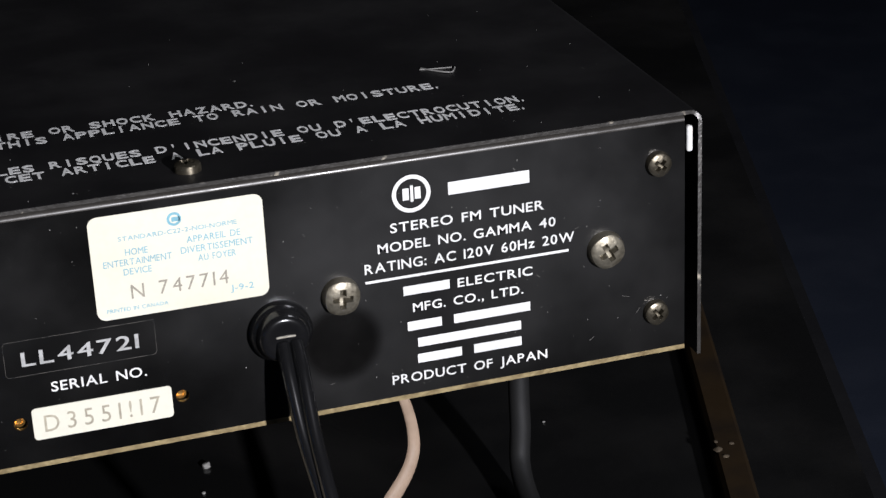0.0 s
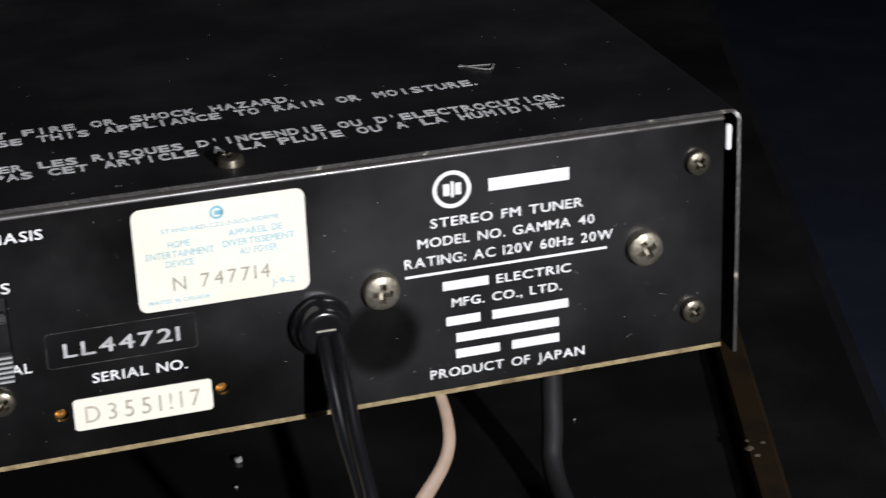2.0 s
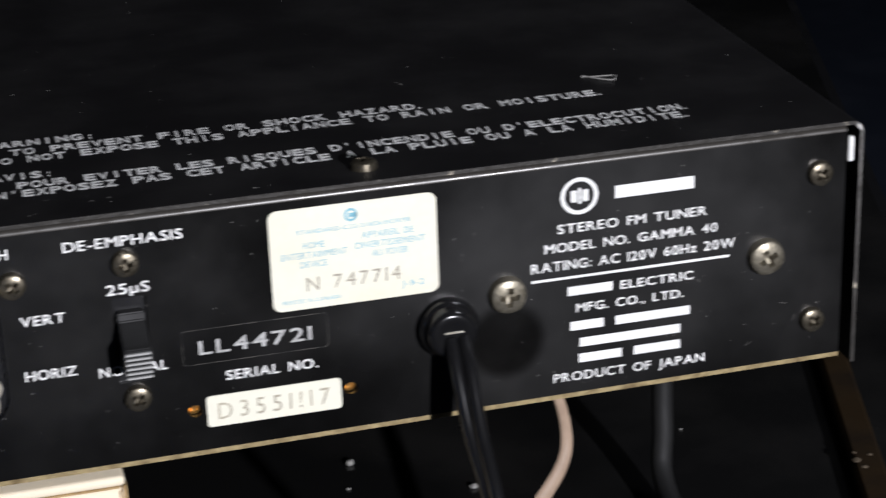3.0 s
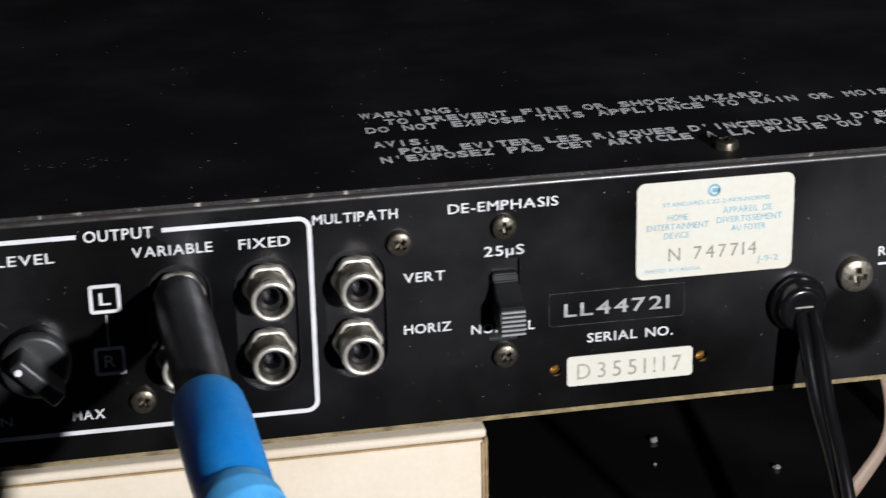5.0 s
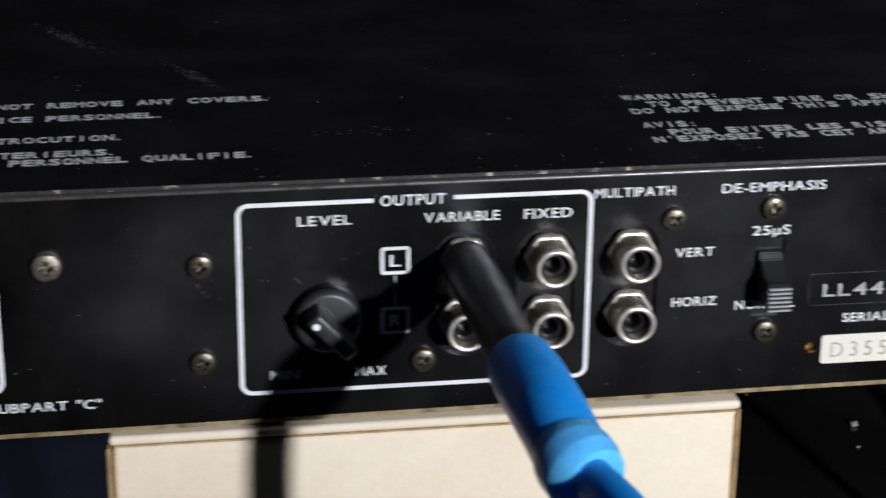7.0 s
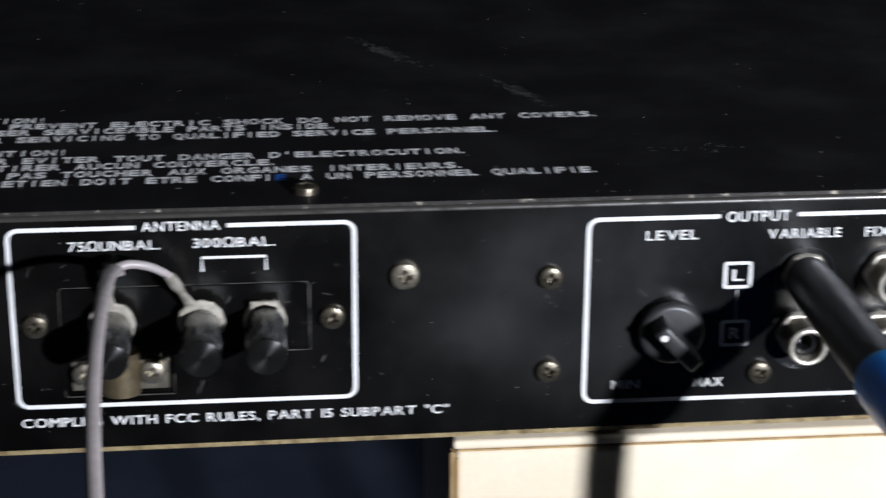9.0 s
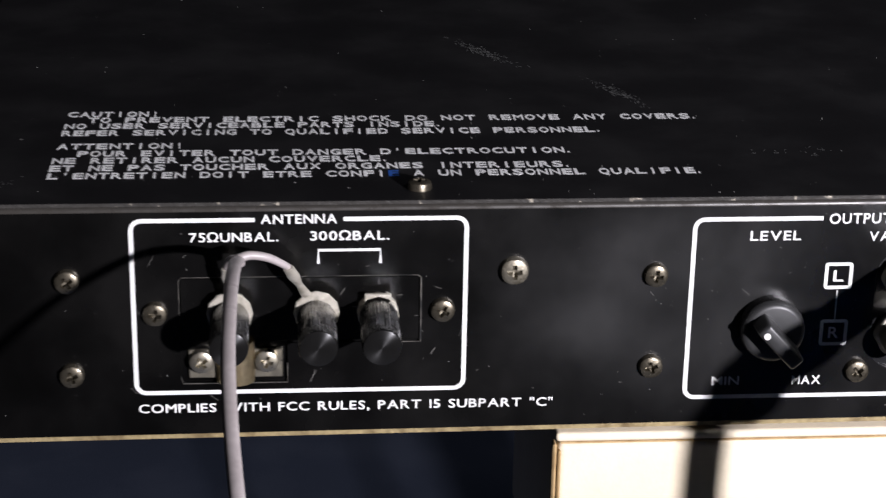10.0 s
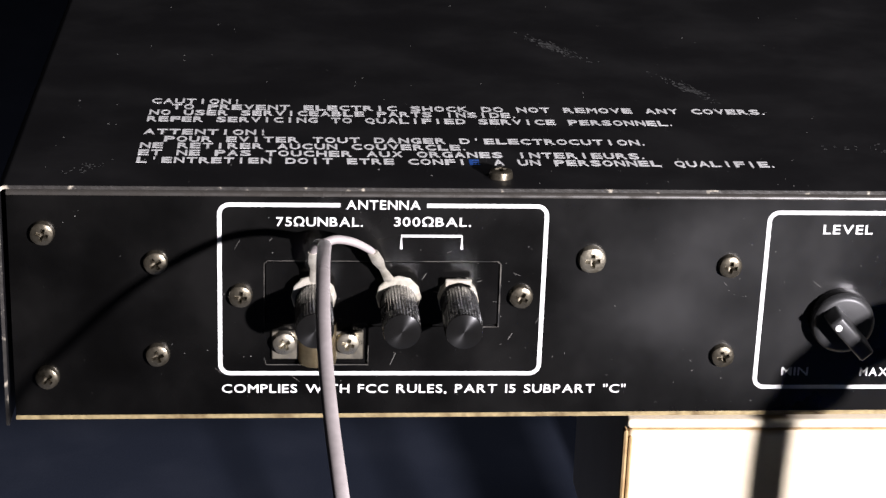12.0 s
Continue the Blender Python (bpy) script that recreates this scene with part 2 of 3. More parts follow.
def sheet(outlines, y_front, thick):
    """A flat sheet, facing -y, with the first outline as its rim and the others cut through it."""
    cu = bpy.data.curves.new("cut", "CURVE")
    cu.dimensions, cu.fill_mode, cu.extrude = "2D", "BOTH", thick / 2
    for pts in outlines:
        sp = cu.splines.new("POLY")
        sp.points.add(len(pts) - 1)
        for q, (x, z) in zip(sp.points, pts):
            q.co = (x, z, 0, 1)
        sp.use_cyclic_u = True
    ob = new("cut", cu)
    bpy.context.view_layer.update()
    me = bpy.data.meshes.new_from_object(ob.evaluated_get(bpy.context.evaluated_depsgraph_get()))
    bpy.data.objects.remove(ob)
    bm = bmesh.new()
    bm.from_mesh(me)
    bpy.data.meshes.remove(me)
    bpy.data.curves.remove(cu)
    bmesh.ops.remove_doubles(bm, verts=bm.verts, dist=1e-4)
    for v in bm.verts:
        x, z, d = v.co
        v.co = (x, y_front + thick / 2 - d, z)
    bmesh.ops.recalc_face_normals(bm, faces=bm.faces)
    return bm


# ---- lettering ----
GLYPHS, HEAVY, LIGHT = {}, {}, {}


def load_glyphs(text, store, heavy):
    made = {}
    for ch in sorted(set(text) - {" "}):
        cu = bpy.data.curves.new("glyph", "FONT")
        cu.body, cu.size, cu.offset, cu.resolution_u = ch, 1.0, heavy, 3
        made[ch] = new("glyph", cu)
    bpy.context.view_layer.update()
    deps = bpy.context.evaluated_depsgraph_get()
    for ch, ob in made.items():
        me = bpy.data.meshes.new_from_object(ob.evaluated_get(deps))
        verts = [(v.co.x, v.co.y) for v in me.vertices]
        left = min(v[0] for v in verts)
        store[ch] = ([(x - left, y) for x, y in verts], [tuple(p.vertices) for p in me.polygons], max(v[0] for v in verts) - left)
        cu = ob.data
        bpy.data.objects.remove(ob)
        bpy.data.curves.remove(cu)
        bpy.data.meshes.remove(me)


LETTERS = "ABCDEFGHIJKLMNOPQRSTUVWXYZ0123456789.,:!'\"-/\u03a9\u00b5z"
load_glyphs(LETTERS, GLYPHS, 0.011)
load_glyphs(LETTERS, HEAVY, 0.027)
load_glyphs(LETTERS, LIGHT, 0.0)
CAP = max(v[1] for v in GLYPHS["H"][0])


def lettering(text, x0, x1, base, cap, parent, mat="print", y=0.0, up="z", pitch=0.0, rise=0.0, name="lettering", gap=0.17, skip=()):
    """Printed words from x0 to x1 on the panel (up='z', at depth y) or on the cover (up='y', at height y). pitch: equal cells."""
    bm = bmesh.new()
    pens, pen = [], 0.0
    glyphs = HEAVY if pitch else LIGHT if mat.startswith("ink") else GLYPHS
    for i, ch in enumerate(text):
        w = glyphs[ch][2] if ch != " " else 0.30
        if pitch:
            narrow = ch in "I!.,':"
            inset = 0.04 if ch in ".," else 0.31 if narrow else 0.0
            wide = 0.2 if ch in "I.," else 0.16 if narrow else 0.85
            pens.append((i * pitch + inset * pitch, wide * pitch / max(w, 0.05)))
        else:
            pens.append((pen, 1.0))
            pen += w + gap * CAP
    total = pen - gap * CAP
    sx = 1.0 if pitch else (x1 - x0) / total
    sz = cap / CAP
    for i, (ch, (px, k)) in enumerate(zip(text, pens)):
        if ch == " " or i in skip:
            continue
        verts, faces, _ = glyphs[ch]
        made = []
        for gx, gz in verts:
            x = x0 + (px + gx * k if pitch else (px + gx) * sx)
            h = base + gz * sz + rise * (x - x0)
            made.append(bm.verts.new((x, y, h) if up == "z" else (x, h, y)))
        for f in faces:
            bm.faces.new([made[j] for j in f])
    bmesh.ops.recalc_face_normals(bm, faces=bm.faces)
    out = bmesh.ops.extrude_face_region(bm, geom=list(bm.faces))
    shift = Vector((0, -0.03, 0)) if up == "z" else Vector((0, 0, 0.03))
    bmesh.ops.translate(bm, vec=shift, verts=[v for v in out["geom"] if isinstance(v, bmesh.types.BMVert)])
    bmesh.ops.recalc_face_normals(bm, faces=bm.faces)
    return part(name, bm, mat, parent, smooth=False)


def bar(x0, x1, base, high, parent, mat="print", y=0.0, name="printed_bar"):
    return part(name, box((x0, y - 0.03, base), (x1, y + 0.02, base + high)), mat, parent, smooth=False)


def outline_band(path, width, parent, mat="print", y=0.0, name="printed_line", closed=False):
    """A printed line of even width along a path of (x, z)."""
    bm = bmesh.new()
    n = len(path)
    pairs = []
    for i, (x, z) in enumerate(path):
        a = Vector(path[(i - 1) % n] if closed else path[max(i - 1, 0)])
        b = Vector(path[(i + 1) % n] if closed else path[min(i + 1, n - 1)])
        d = (b - a).normalized()
        nx, nz = -d.y * width / 2, d.x * width / 2
        pairs.append([bm.verts.new((x + nx, y, z + nz)), bm.verts.new((x - nx, y, z - nz))])
    todo = list(zip(pairs, pairs[1:])) + ([(pairs[-1], pairs[0])] if closed else [])
    for p, q in todo:
        bm.faces.new([p[0], p[1], q[1], q[0]])
    out = bmesh.ops.extrude_face_region(bm, geom=list(bm.faces))
    bmesh.ops.translate(bm, vec=(0, -0.03, 0), verts=[v for v in out["geom"] if isinstance(v, bmesh.types.BMVert)])
    bmesh.ops.recalc_face_normals(bm, faces=bm.faces)
    return part(name, bm, mat, parent, smooth=False)


# ---- the room: table, floor, walls, ceiling ----
TABLE_Z = -57.0


def setting(name, bm, mat, label=""):
    ob = part(name, bm, mat, None, smooth=False)
    return tagged(ob, label, "", "", "structure")


bm = bmesh.new()
slant = [(-24, -40), (304.3, -40), (556.3, 800), (230, 800)]
low = [bm.verts.new((x, y, TABLE_Z - 30)) for x, y in slant]
top = [bm.verts.new((x, y, TABLE_Z)) for x, y in slant]
bm.faces.new(top)
bm.faces.new(low[::-1])
for k in range(4):
    bm.faces.new([low[k], low[(k + 1) % 4], top[(k + 1) % 4], top[k]])
table = thing("table", "black worn table under the radio tuner", "table")
part("table_top", bm, "table", table, smooth=False)
bm = bmesh.new()
band = [bm.verts.new(c) for c in ((304.3, -40, TABLE_Z - 31), (308.3, -40, TABLE_Z - 31), (560.3, 800, TABLE_Z - 31), (556.3, 800, TABLE_Z - 31))]
f = bm.faces.new(band)
out = bmesh.ops.extrude_face_region(bm, geom=[f])
bmesh.ops.translate(bm, vec=(0, 0, 30.5), verts=[v for v in out["geom"] if isinstance(v, bmesh.types.BMVert)])
bmesh.ops.recalc_face_normals(bm, faces=bm.faces)
part("edge_band", bm, "plastic", table, smooth=False)
for x, y in ((20, -8), (270, -8), (262, 760), (510, 760)):
    part("leg", box((x - 16, y - 16, -800), (x + 16, y + 16, TABLE_Z - 30), 2.0, 2), "table", table)
setting("floor", box((-2500, -2500, -860), (2500, 6000, -800)), "carpet", "dark blue carpet floor")
setting("wall_north", box((-2500, 6000, -800), (2500, 6060, 1600)), "wall")
setting("wall_south", box((-2500, -2560, -800), (2500, -2500, 1600)), "wall")
setting("wall_west", box((-2560, -2500, -800), (-2500, 6000, 1600)), "wall")
setting("wall_east", box((2500, -2500, -800), (2560, 6000, 1600)), "wall")
setting("ceiling", box((-2560, -2560, 1600), (2560, 6060, 1660)), "wall")

# ---- the tuner ----
LEFT, RIGHT, TOP = -166.7, 263.8, 57.4
tuner = thing("radio_tuner", "black metal stereo tuner seen from its rear, on a cream box", "radio tuner")


def floor_edge(x):
    return 2.0 + (x - LEFT) / (RIGHT - LEFT) * 2.4


def circle(cx, cz, r, n=28):
    return [(cx + r * math.cos(2 * math.pi * k / n), cz + r * math.sin(2 * math.pi * k / n)) for k in range(n)]


RELIEF = (177.2, 24.2)
OVALS = [(47.4, 16.0, 44.6), (65.0, 15.2, 44.5), (83.1, 16.2, 45.0)]
BLOCK = [(-111.5, 15.3), (-88.3, 15.3), (-88.3, 24.6), (-59.3, 24.6), (-59.3, 40.3), (-111.5, 40.3)]
holes = [BLOCK, rounded(110.7, 21.6, 117.2, 39.8, 0.4), circle(*RELIEF, 6.2), circle(156.7, 13.4, 1.35, 14), circle(124.9, 13.3, 1.35, 14)]
holes += [rounded(cx - 6.3, lo, cx + 6.3, hi, 6.2, 10) for cx, lo, hi in OVALS]
rim = [(LEFT, floor_edge(LEFT) + 0.8), (RIGHT, floor_edge(RIGHT) + 0.8), (RIGHT, 55.3), (LEFT, 55.3)]
bm = sheet([rim] + holes, 0.0, 1.0)
panel = part("rear_panel", bm, "panel", tuner, "black painted steel rear panel with white printing")
# the bend at the top, running back under the cover
bm = bmesh.new()
n = 16
prev = None
for k in range(n + 2):
    a = radians(90 * min(k, n) / n)
    y, z = 1.2 - 1.2 * math.cos(a), 55.3 + 1.25 * math.sin(a)
    if k == n + 1:
        y = 10.0
    row = [bm.verts.new((LEFT, y, z)), bm.verts.new((RIGHT, y, z))]
    if prev:
        bm.faces.new([prev[0], prev[1], row[1], row[0]])
    prev = row
# worn panel paint, made much paler so that the colour carries the bend's highlight
part("top_bend", bm, "bend", panel, "satin worn bend along the top of the panel, its highlight painted paler")
bm = bmesh.new()
vs = [bm.verts.new(c) for c in ((LEFT, -0.05, floor_edge(LEFT) - 0.2), (RIGHT, -0.05, floor_edge(RIGHT) - 0.2), (RIGHT, -0.05, floor_edge(RIGHT) + 0.8), (LEFT, -0.05, floor_edge(LEFT) + 0.8))]
f = bm.faces.new(vs)
out = bmesh.ops.extrude_face_region(bm, geom=[f])
bmesh.ops.translate(bm, vec=(0, 1.1, 0), verts=[v for v in out["geom"] if isinstance(v, bmesh.types.BMVert)])
bmesh.ops.recalc_face_normals(bm, faces=bm.faces)
part("bare_edge", bm, "edge", tuner, "bare golden steel edge under the panel", smooth=False)
part("chassis", box((LEFT + 1, 12.0, 0.8), (RIGHT - 1, 298.0, 54.0)), "plastic", tuner)

# cover: a top sheet with a rounded fold down each side
CL, CR, WALL, FOLD = -168.9, 267.3, 0.8, 2.2
outer, inner, fronts = [(CL, 0.6)], [(CL + WALL, 0.6)], [-0.6]
for cx, a0 in ((CL + FOLD, 180), (CR - FOLD, 90)):
    for k in range(11):
        a = radians(a0 - 9 * k)
        outer.append((cx + FOLD * math.cos(a), TOP - FOLD + FOLD * math.sin(a)))
        inner.append((cx + (FOLD - WALL) * math.cos(a), TOP - FOLD + (FOLD - WALL) * math.sin(a)))
        fronts.append(-0.6 + 0.75 * math.sin(a))
outer.append((CR, 2.6)), inner.append((CR - WALL, 2.6)), fronts.append(-0.6)
back = 300.0
bm = bmesh.new()
A = [bm.verts.new((x, y, z)) for (x, z), y in zip(outer, fronts)]
B = [bm.verts.new((x, back, z)) for x, z in outer]
C = [bm.verts.new((x, y, z)) for (x, z), y in zip(inner, fronts)]
D = [bm.verts.new((x, back, z)) for x, z in inner]
for i in range(len(outer) - 1):
    bm.faces.new([A[i], A[i + 1], B[i + 1], B[i]])
    bm.faces.new([C[i], D[i], D[i + 1], C[i + 1]])
    bm.faces.new([A[i], C[i], C[i + 1], A[i + 1]])
    bm.faces.new([B[i], B[i + 1], D[i + 1], D[i]])
bmesh.ops.recalc_face_normals(bm, faces=bm.faces)
cover = part("top_cover", bm, "cover", tuner, "black painted folded steel cover with white warnings")
# the cut front edge of the cover, worn along its upper corner
bm = bmesh.new()
rings = []
for (x, z), (u, w), y in zip(outer, inner, fronts):
    n = Vector((x - u, z - w)).normalized()
    rings.append([bm.verts.new(c) for c in ((x + n.x * 0.01, y + 0.22, z + n.y * 0.01), (x - n.x * 0.04, y - 0.03, z - n.y * 0.04), (u, y - 0.03, w))])
for p, q in zip(rings, rings[1:]):
    for k in (0, 1):
        bm.faces.new([p[k], p[k + 1], q[k + 1], q[k]])
bmesh.ops.recalc_face_normals(bm, faces=bm.faces)
part("worn_lip", bm, "lip", cover, "worn front edge of the cover")
part("foam_strip", box((264.2, -0.4, 48.6), (265.5, 1.2, 54.2), 0.5, 3), "foam", tuner, "scrap of white foam in the gap")


def frame_lines(x0, z0, x1, z1, cut0, cut1):
    """A printed frame with round corners, open at the top for its title."""
    r, w, zt = 2.2, 0.95, z1
    pts = [(cut0, zt)]
    for cx, cz, a0 in ((x0 + r, zt - r, 90), (x0 + r, z0 + r, 180), (x1 - r, z0 + r, 270), (x1 - r, zt - r, 0)):
        for k in range(7):
            a = radians(a0 + 90 * k / 6)
            pts.append((cx + r * math.cos(a), cz + r * math.sin(a)))
    pts.append((cut1, zt))
    outline_band(pts, w, panel, name="printed_frame")


frame_lines(-121.2, 13.2, -49.7, 53.4, -95.0, -76.1)
frame_lines(0.0, 9.8, 74.2, 52.3, 28.1, 44.9)
for text, x0, x1, base, cap in (
        ("OUTPUT", 29.5, 43.2, 50.9, 2.6), ("LEVEL", 12.3, 23.5, 47.2, 2.4), ("VARIABLE", 38.7, 54.6, 46.8, 2.4), ("FIXED", 59.9, 70.2, 46.7, 2.4),
        ("MULTIPATH", 74.9, 92.2, 50.6, 2.3), ("VERT", 93.0, 101.6, 36.3, 2.3), ("HORIZ", 92.8, 102.7, 24.8, 2.3), ("DE-EMPHASIS", 102.5, 125.4, 50.5, 2.3),
        ("25\u00b5S", 109.8, 118.2, 40.5, 2.4), ("NORMAL", 106.9, 120.3, 23.4, 2.3), ("SERIAL NO.", 131.6, 150.2, 19.1, 2.3),
        ("MIN", 6.0, 12.2, 12.6, 2.3), ("MAX", 24.2, 30.7, 12.5, 2.3),
        ("ANTENNA", -93.7, -77.5, 52.4, 2.3), ("75\u03a9UNBAL.", -108.9, -90.0, 48.4, 2.3), ("300\u03a9BAL.", -83.2, -66.3, 48.5, 2.3),
        ("COMPLIES WITH FCC RULES, PART 15 SUBPART \"C\"", -120.9, -29.6, 8.3, 2.3),
        ("STEREO FM TUNER", 200.9, 233.1, 40.9, 2.2), ("MODEL NO. GAMMA 40", 198.1, 235.5, 36.9, 2.2), ("RATING: AC 120V 60Hz 20W", 195.2, 239.5, 32.9, 2.3),
        ("ELECTRIC", 214.3, 230.3, 26.9, 2.1), ("MFG. CO., LTD.", 204.7, 228.2, 23.1, 2.1), ("PRODUCT OF JAPAN", 199.6, 233.0, 7.6, 2.2)):
    lettering(text, x0, x1, base + 0.08, cap * 0.90, panel)
bar(195.2, 238.2, 30.85, 0.55, panel, name="printed_line")
bar(202.9, 212.6, 27.0, 2.0, panel)
for x0, x1, base in ((203.4, 210.6, 19.1), (213.2, 229.6, 19.1), (205.4, 227.5, 15.2), (205.2, 214.6, 11.6), (217.2, 227.5, 11.6)):
    bar(x0, x1, base, 2.0, panel)
bar(213.2, 230.2, 47.2, 2.7, panel, name="maker_mark_bar")
outline_band(circle(205.6, 48.7, 3.55, 40), 0.85, panel, closed=True, name="maker_mark_ring")
for x0, x1, h in ((203.8, 205.1, 2.5), (205.4, 206.0, 3.4), (206.3, 207.5, 2.5)):
    bar(x0, x1, 48.7 - h / 2, h, panel, name="maker_mark_stroke")
outline_band([(-81.5, 43.2), (-81.5, 46.3), (-68.2, 46.3), (-68.2, 43.2)], 0.6, panel)
for zc, letter in ((38.7, "L"), (25.1, "R")):
    outline_band(rounded(29.9, zc - 2.75, 35.4, zc + 2.75, 0.25, 2), 0.75, panel, closed=True, name="printed_square")
    lettering(letter, 31.5, 33.8, zc - 1.3, 2.6, panel)
bar(32.5, 32.8, 28.3, 7.0, panel, "print_grey")
lettering("LL44721", 126.6, 149.3, 25.5, 2.95, panel, "print_grey", y=-0.105)
part("clear_label", box((123.4, -0.10, 23.5), (152.6, 0.02, 30.9), 0.0), "panel", panel, "clear glossy label strip", smooth=False)
outline_band(rounded(123.4, 23.5, 152.6, 30.9, 0.8, 4), 0.09, panel, "edge_dark", y=-0.105, closed=True, name="label_edge")

# rating sticker and serial plate
sticker = part("rating_sticker", sheet([rounded(142.0, 32.2, 175.8, 53.6, 1.8)], -0.12, 0.14), "sticker", panel, "cream paper approval sticker with blue print", smooth=False)
SY = -0.13
for text, x0, x1, base, cap in (("STANDARD-C22-2-NO1-NORME", 147.5, 170.5, 48.1, 0.9), ("HOME", 148.6, 152.9, 45.0, 1.35), ("ENTERTAINMENT", 144.2, 157.4, 43.0, 1.35), ("DEVICE", 147.9, 153.3, 41.0, 1.35),
                                ("APPAREIL DE", 160.5, 171.0, 45.7, 1.35), ("DIVERTISSEMENT", 159.2, 173.3, 43.6, 1.35), ("AU FOYER", 162.4, 169.8, 41.6, 1.35),
                                ("PRINTED IN CANADA", 143.9, 155.8, 33.6, 0.8), ("J-9-2", 168.2, 172.8, 34.2, 1.3)):
    lettering(text, x0, x1, base, cap, panel, "ink_blue", y=SY)
lettering("N 747714", 148.9, 168.0, 36.0, 2.9, panel, "ink_grey", y=SY, gap=0.3)
outline_band(circle(158.5, 51.0, 1.15, 24), 0.5, panel, "ink_blue", y=SY, closed=True, name="approval_mark_ring")
bar(158.0, 159.6, 50.5, 0.9, panel, "ink_blue", y=SY, name="approval_mark_bar")
part("serial_plate", sheet([rounded(127.2, 9.4, 154.6, 16.2, 0.8)], -0.2, 0.22), "sticker", panel, "small cream serial number plate", smooth=False)
lettering("D3551!17", 129.4, 152.2, 10.9, 3.6, panel, "ink_dim", y=-0.21, gap=0.5)
for x, z in ((156.7, 13.4), (124.9, 13.3)):
    part("rivet", lathe([(1.3, -2.4), (1.2, -1.3), (0.9, -1.2), (0.55, -1.6), (0, -1.7)], (x - 0.2, 0, z), 14), "brass", tuner, "brass rivet")

# ---- screws with cross slots ----


def screw_mesh(r, high):
    bm = bmesh.new()
    n = 22
    grid = []
    for i in range(n + 1):
        row = []
        for j in range(n + 1):
            u, v = 2 * i / n - 1, 2 * j / n - 1
            x, z = u * math.sqrt(1 - v * v / 2), v * math.sqrt(1 - u * u / 2)
            q = min(1.0, math.hypot(x, z))
            h = high * (0.62 + 0.38 * math.sqrt(max(0, 1 - q * q))) if q < 0.985 else high * 0.45
            if (abs(x) < 0.12 and abs(z) < 0.47) or (abs(z) < 0.12 and abs(x) < 0.47):
                h -= high * 0.75 * (1 - 0.6 * q)
            row.append(bm.verts.new((x * r, -h, z * r)))
        grid.append(row)
    for i in range(n):
        for j in range(n):
            bm.faces.new([grid[i][j], grid[i + 1][j], grid[i + 1][j + 1], grid[i][j + 1]])
    border = [grid[i][0] for i in range(n)] + [grid[n][j] for j in range(n)] + [grid[i][n] for i in range(n, 0, -1)] + [grid[0][j] for j in range(n, 0, -1)]
    foot = [bm.verts.new((v.co.x * 1.03, 0.02, v.co.z * 1.03)) for v in border]
    for k in range(len(border)):
        j = (k + 1) % len(border)
        bm.faces.new([border[k], foot[k], foot[j], border[j]])
    bmesh.ops.recalc_face_normals(bm, faces=bm.faces)
    return bm


small = part("screw", screw_mesh(2.65, 1.9), "screw", tuner)
big = part("screw", screw_mesh(3.85, 2.6), "screw_pale", tuner)
rnd = random.Random(11)
spots = [(257.8, 47.1), (257.1, 14.0), (113.9, 47.0), (113.9, 18.3), (92.3, 45.4), (38.6, 15.9), (-159.3, 46.7), (-159.4, 12.4), (-135.1, 40.0),
         (-135.0, 17.9), (-116.7, 32.2), (-54.6, 32.2), (-8.1, 39.7), (-8.1, 17.9)]
for k, (x, z) in enumerate(spots):
    ob = small if k == 0 else small.copy()
    if k:
        scene.collection.objects.link(ob)
    ob.matrix_basis = pose(x * MM, 0, z * MM, 0, rnd.uniform(0, 90), 0)
for k, (x, z, s) in enumerate(((246.1, 30.1, 1.0), (189.9, 29.5, 1.0), (-39.2, 41.2, 0.80))):
    ob = big if k == 0 else big.copy()
    if k:
        scene.collection.objects.link(ob)
    ob.matrix_basis = pose(x * MM, 0, z * MM, 0, rnd.uniform(0, 90), 0) @ Matrix.Scale(s, 4)
for x in (-59.4, 163.3):
    ob = small.copy()
    scene.collection.objects.link(ob)
    ob.matrix_basis = pose(x * MM, 0.0079, TOP * MM, -90, 0, rnd.uniform(0, 90))

# ---- sockets ----
for cx, lo, hi in OVALS:
    part("socket_plate", sheet([rounded(cx - 7.2, lo - 0.6, cx + 7.2, hi + 0.6, 7.0, 10)], 1.2, 0.8), "plastic", tuner, smooth=False)
    outline_band(rounded(cx - 6.3, lo, cx + 6.3, hi, 6.2, 10), 0.25, panel, "plastic", y=-0.05, closed=True, name="hole_rim")


def socket(x, z):
    shell = part("phono_socket", lathe([(4.6, -1.0), (4.6, 0.0), (4.15, 0.2), (4.15, 8.2), (3.95, 8.55), (3.35, 8.55), (3.15, 8.3), (3.1, 2.0)], (x, 0, z), 36), "nickel", tuner, "tarnished nickel phono socket")
    part("rim", lathe([(3.2, 5.5), (3.2, 8.4), (3.4, 8.7), (3.75, 8.8), (4.1, 8.65), (4.33, 8.2), (4.35, 7.6), (4.1, 7.2)], (x, 0, z), 36), "bright", shell, "pale worn rim")
    part("nut", lathe([(4.2, 0.1), (4.85, 0.1), (5.0, 0.35), (4.95, 1.3), (4.7, 1.7), (4.2, 1.8)], (x, 0, z), 48, lambda a, r, out: r * (1 + 0.055 * math.cos(6 * a))), "bright", shell, "bright worn tin nut")
    part("insulator", lathe([(3.2, 2.0), (3.2, 5.6), (2.6, 5.8), (1.8, 5.8), (1.7, 5.5), (1.6, 1.5), (0, 1.5)], (x, 0, z), 24), "plastic", shell, "black insulator")


for x, z in ((47.4, 38.4), (46.9, 24.9), (65.3, 38.4), (65.0, 24.4), (83.3, 38.5), (83.0, 24.7)):
    socket(x, z)

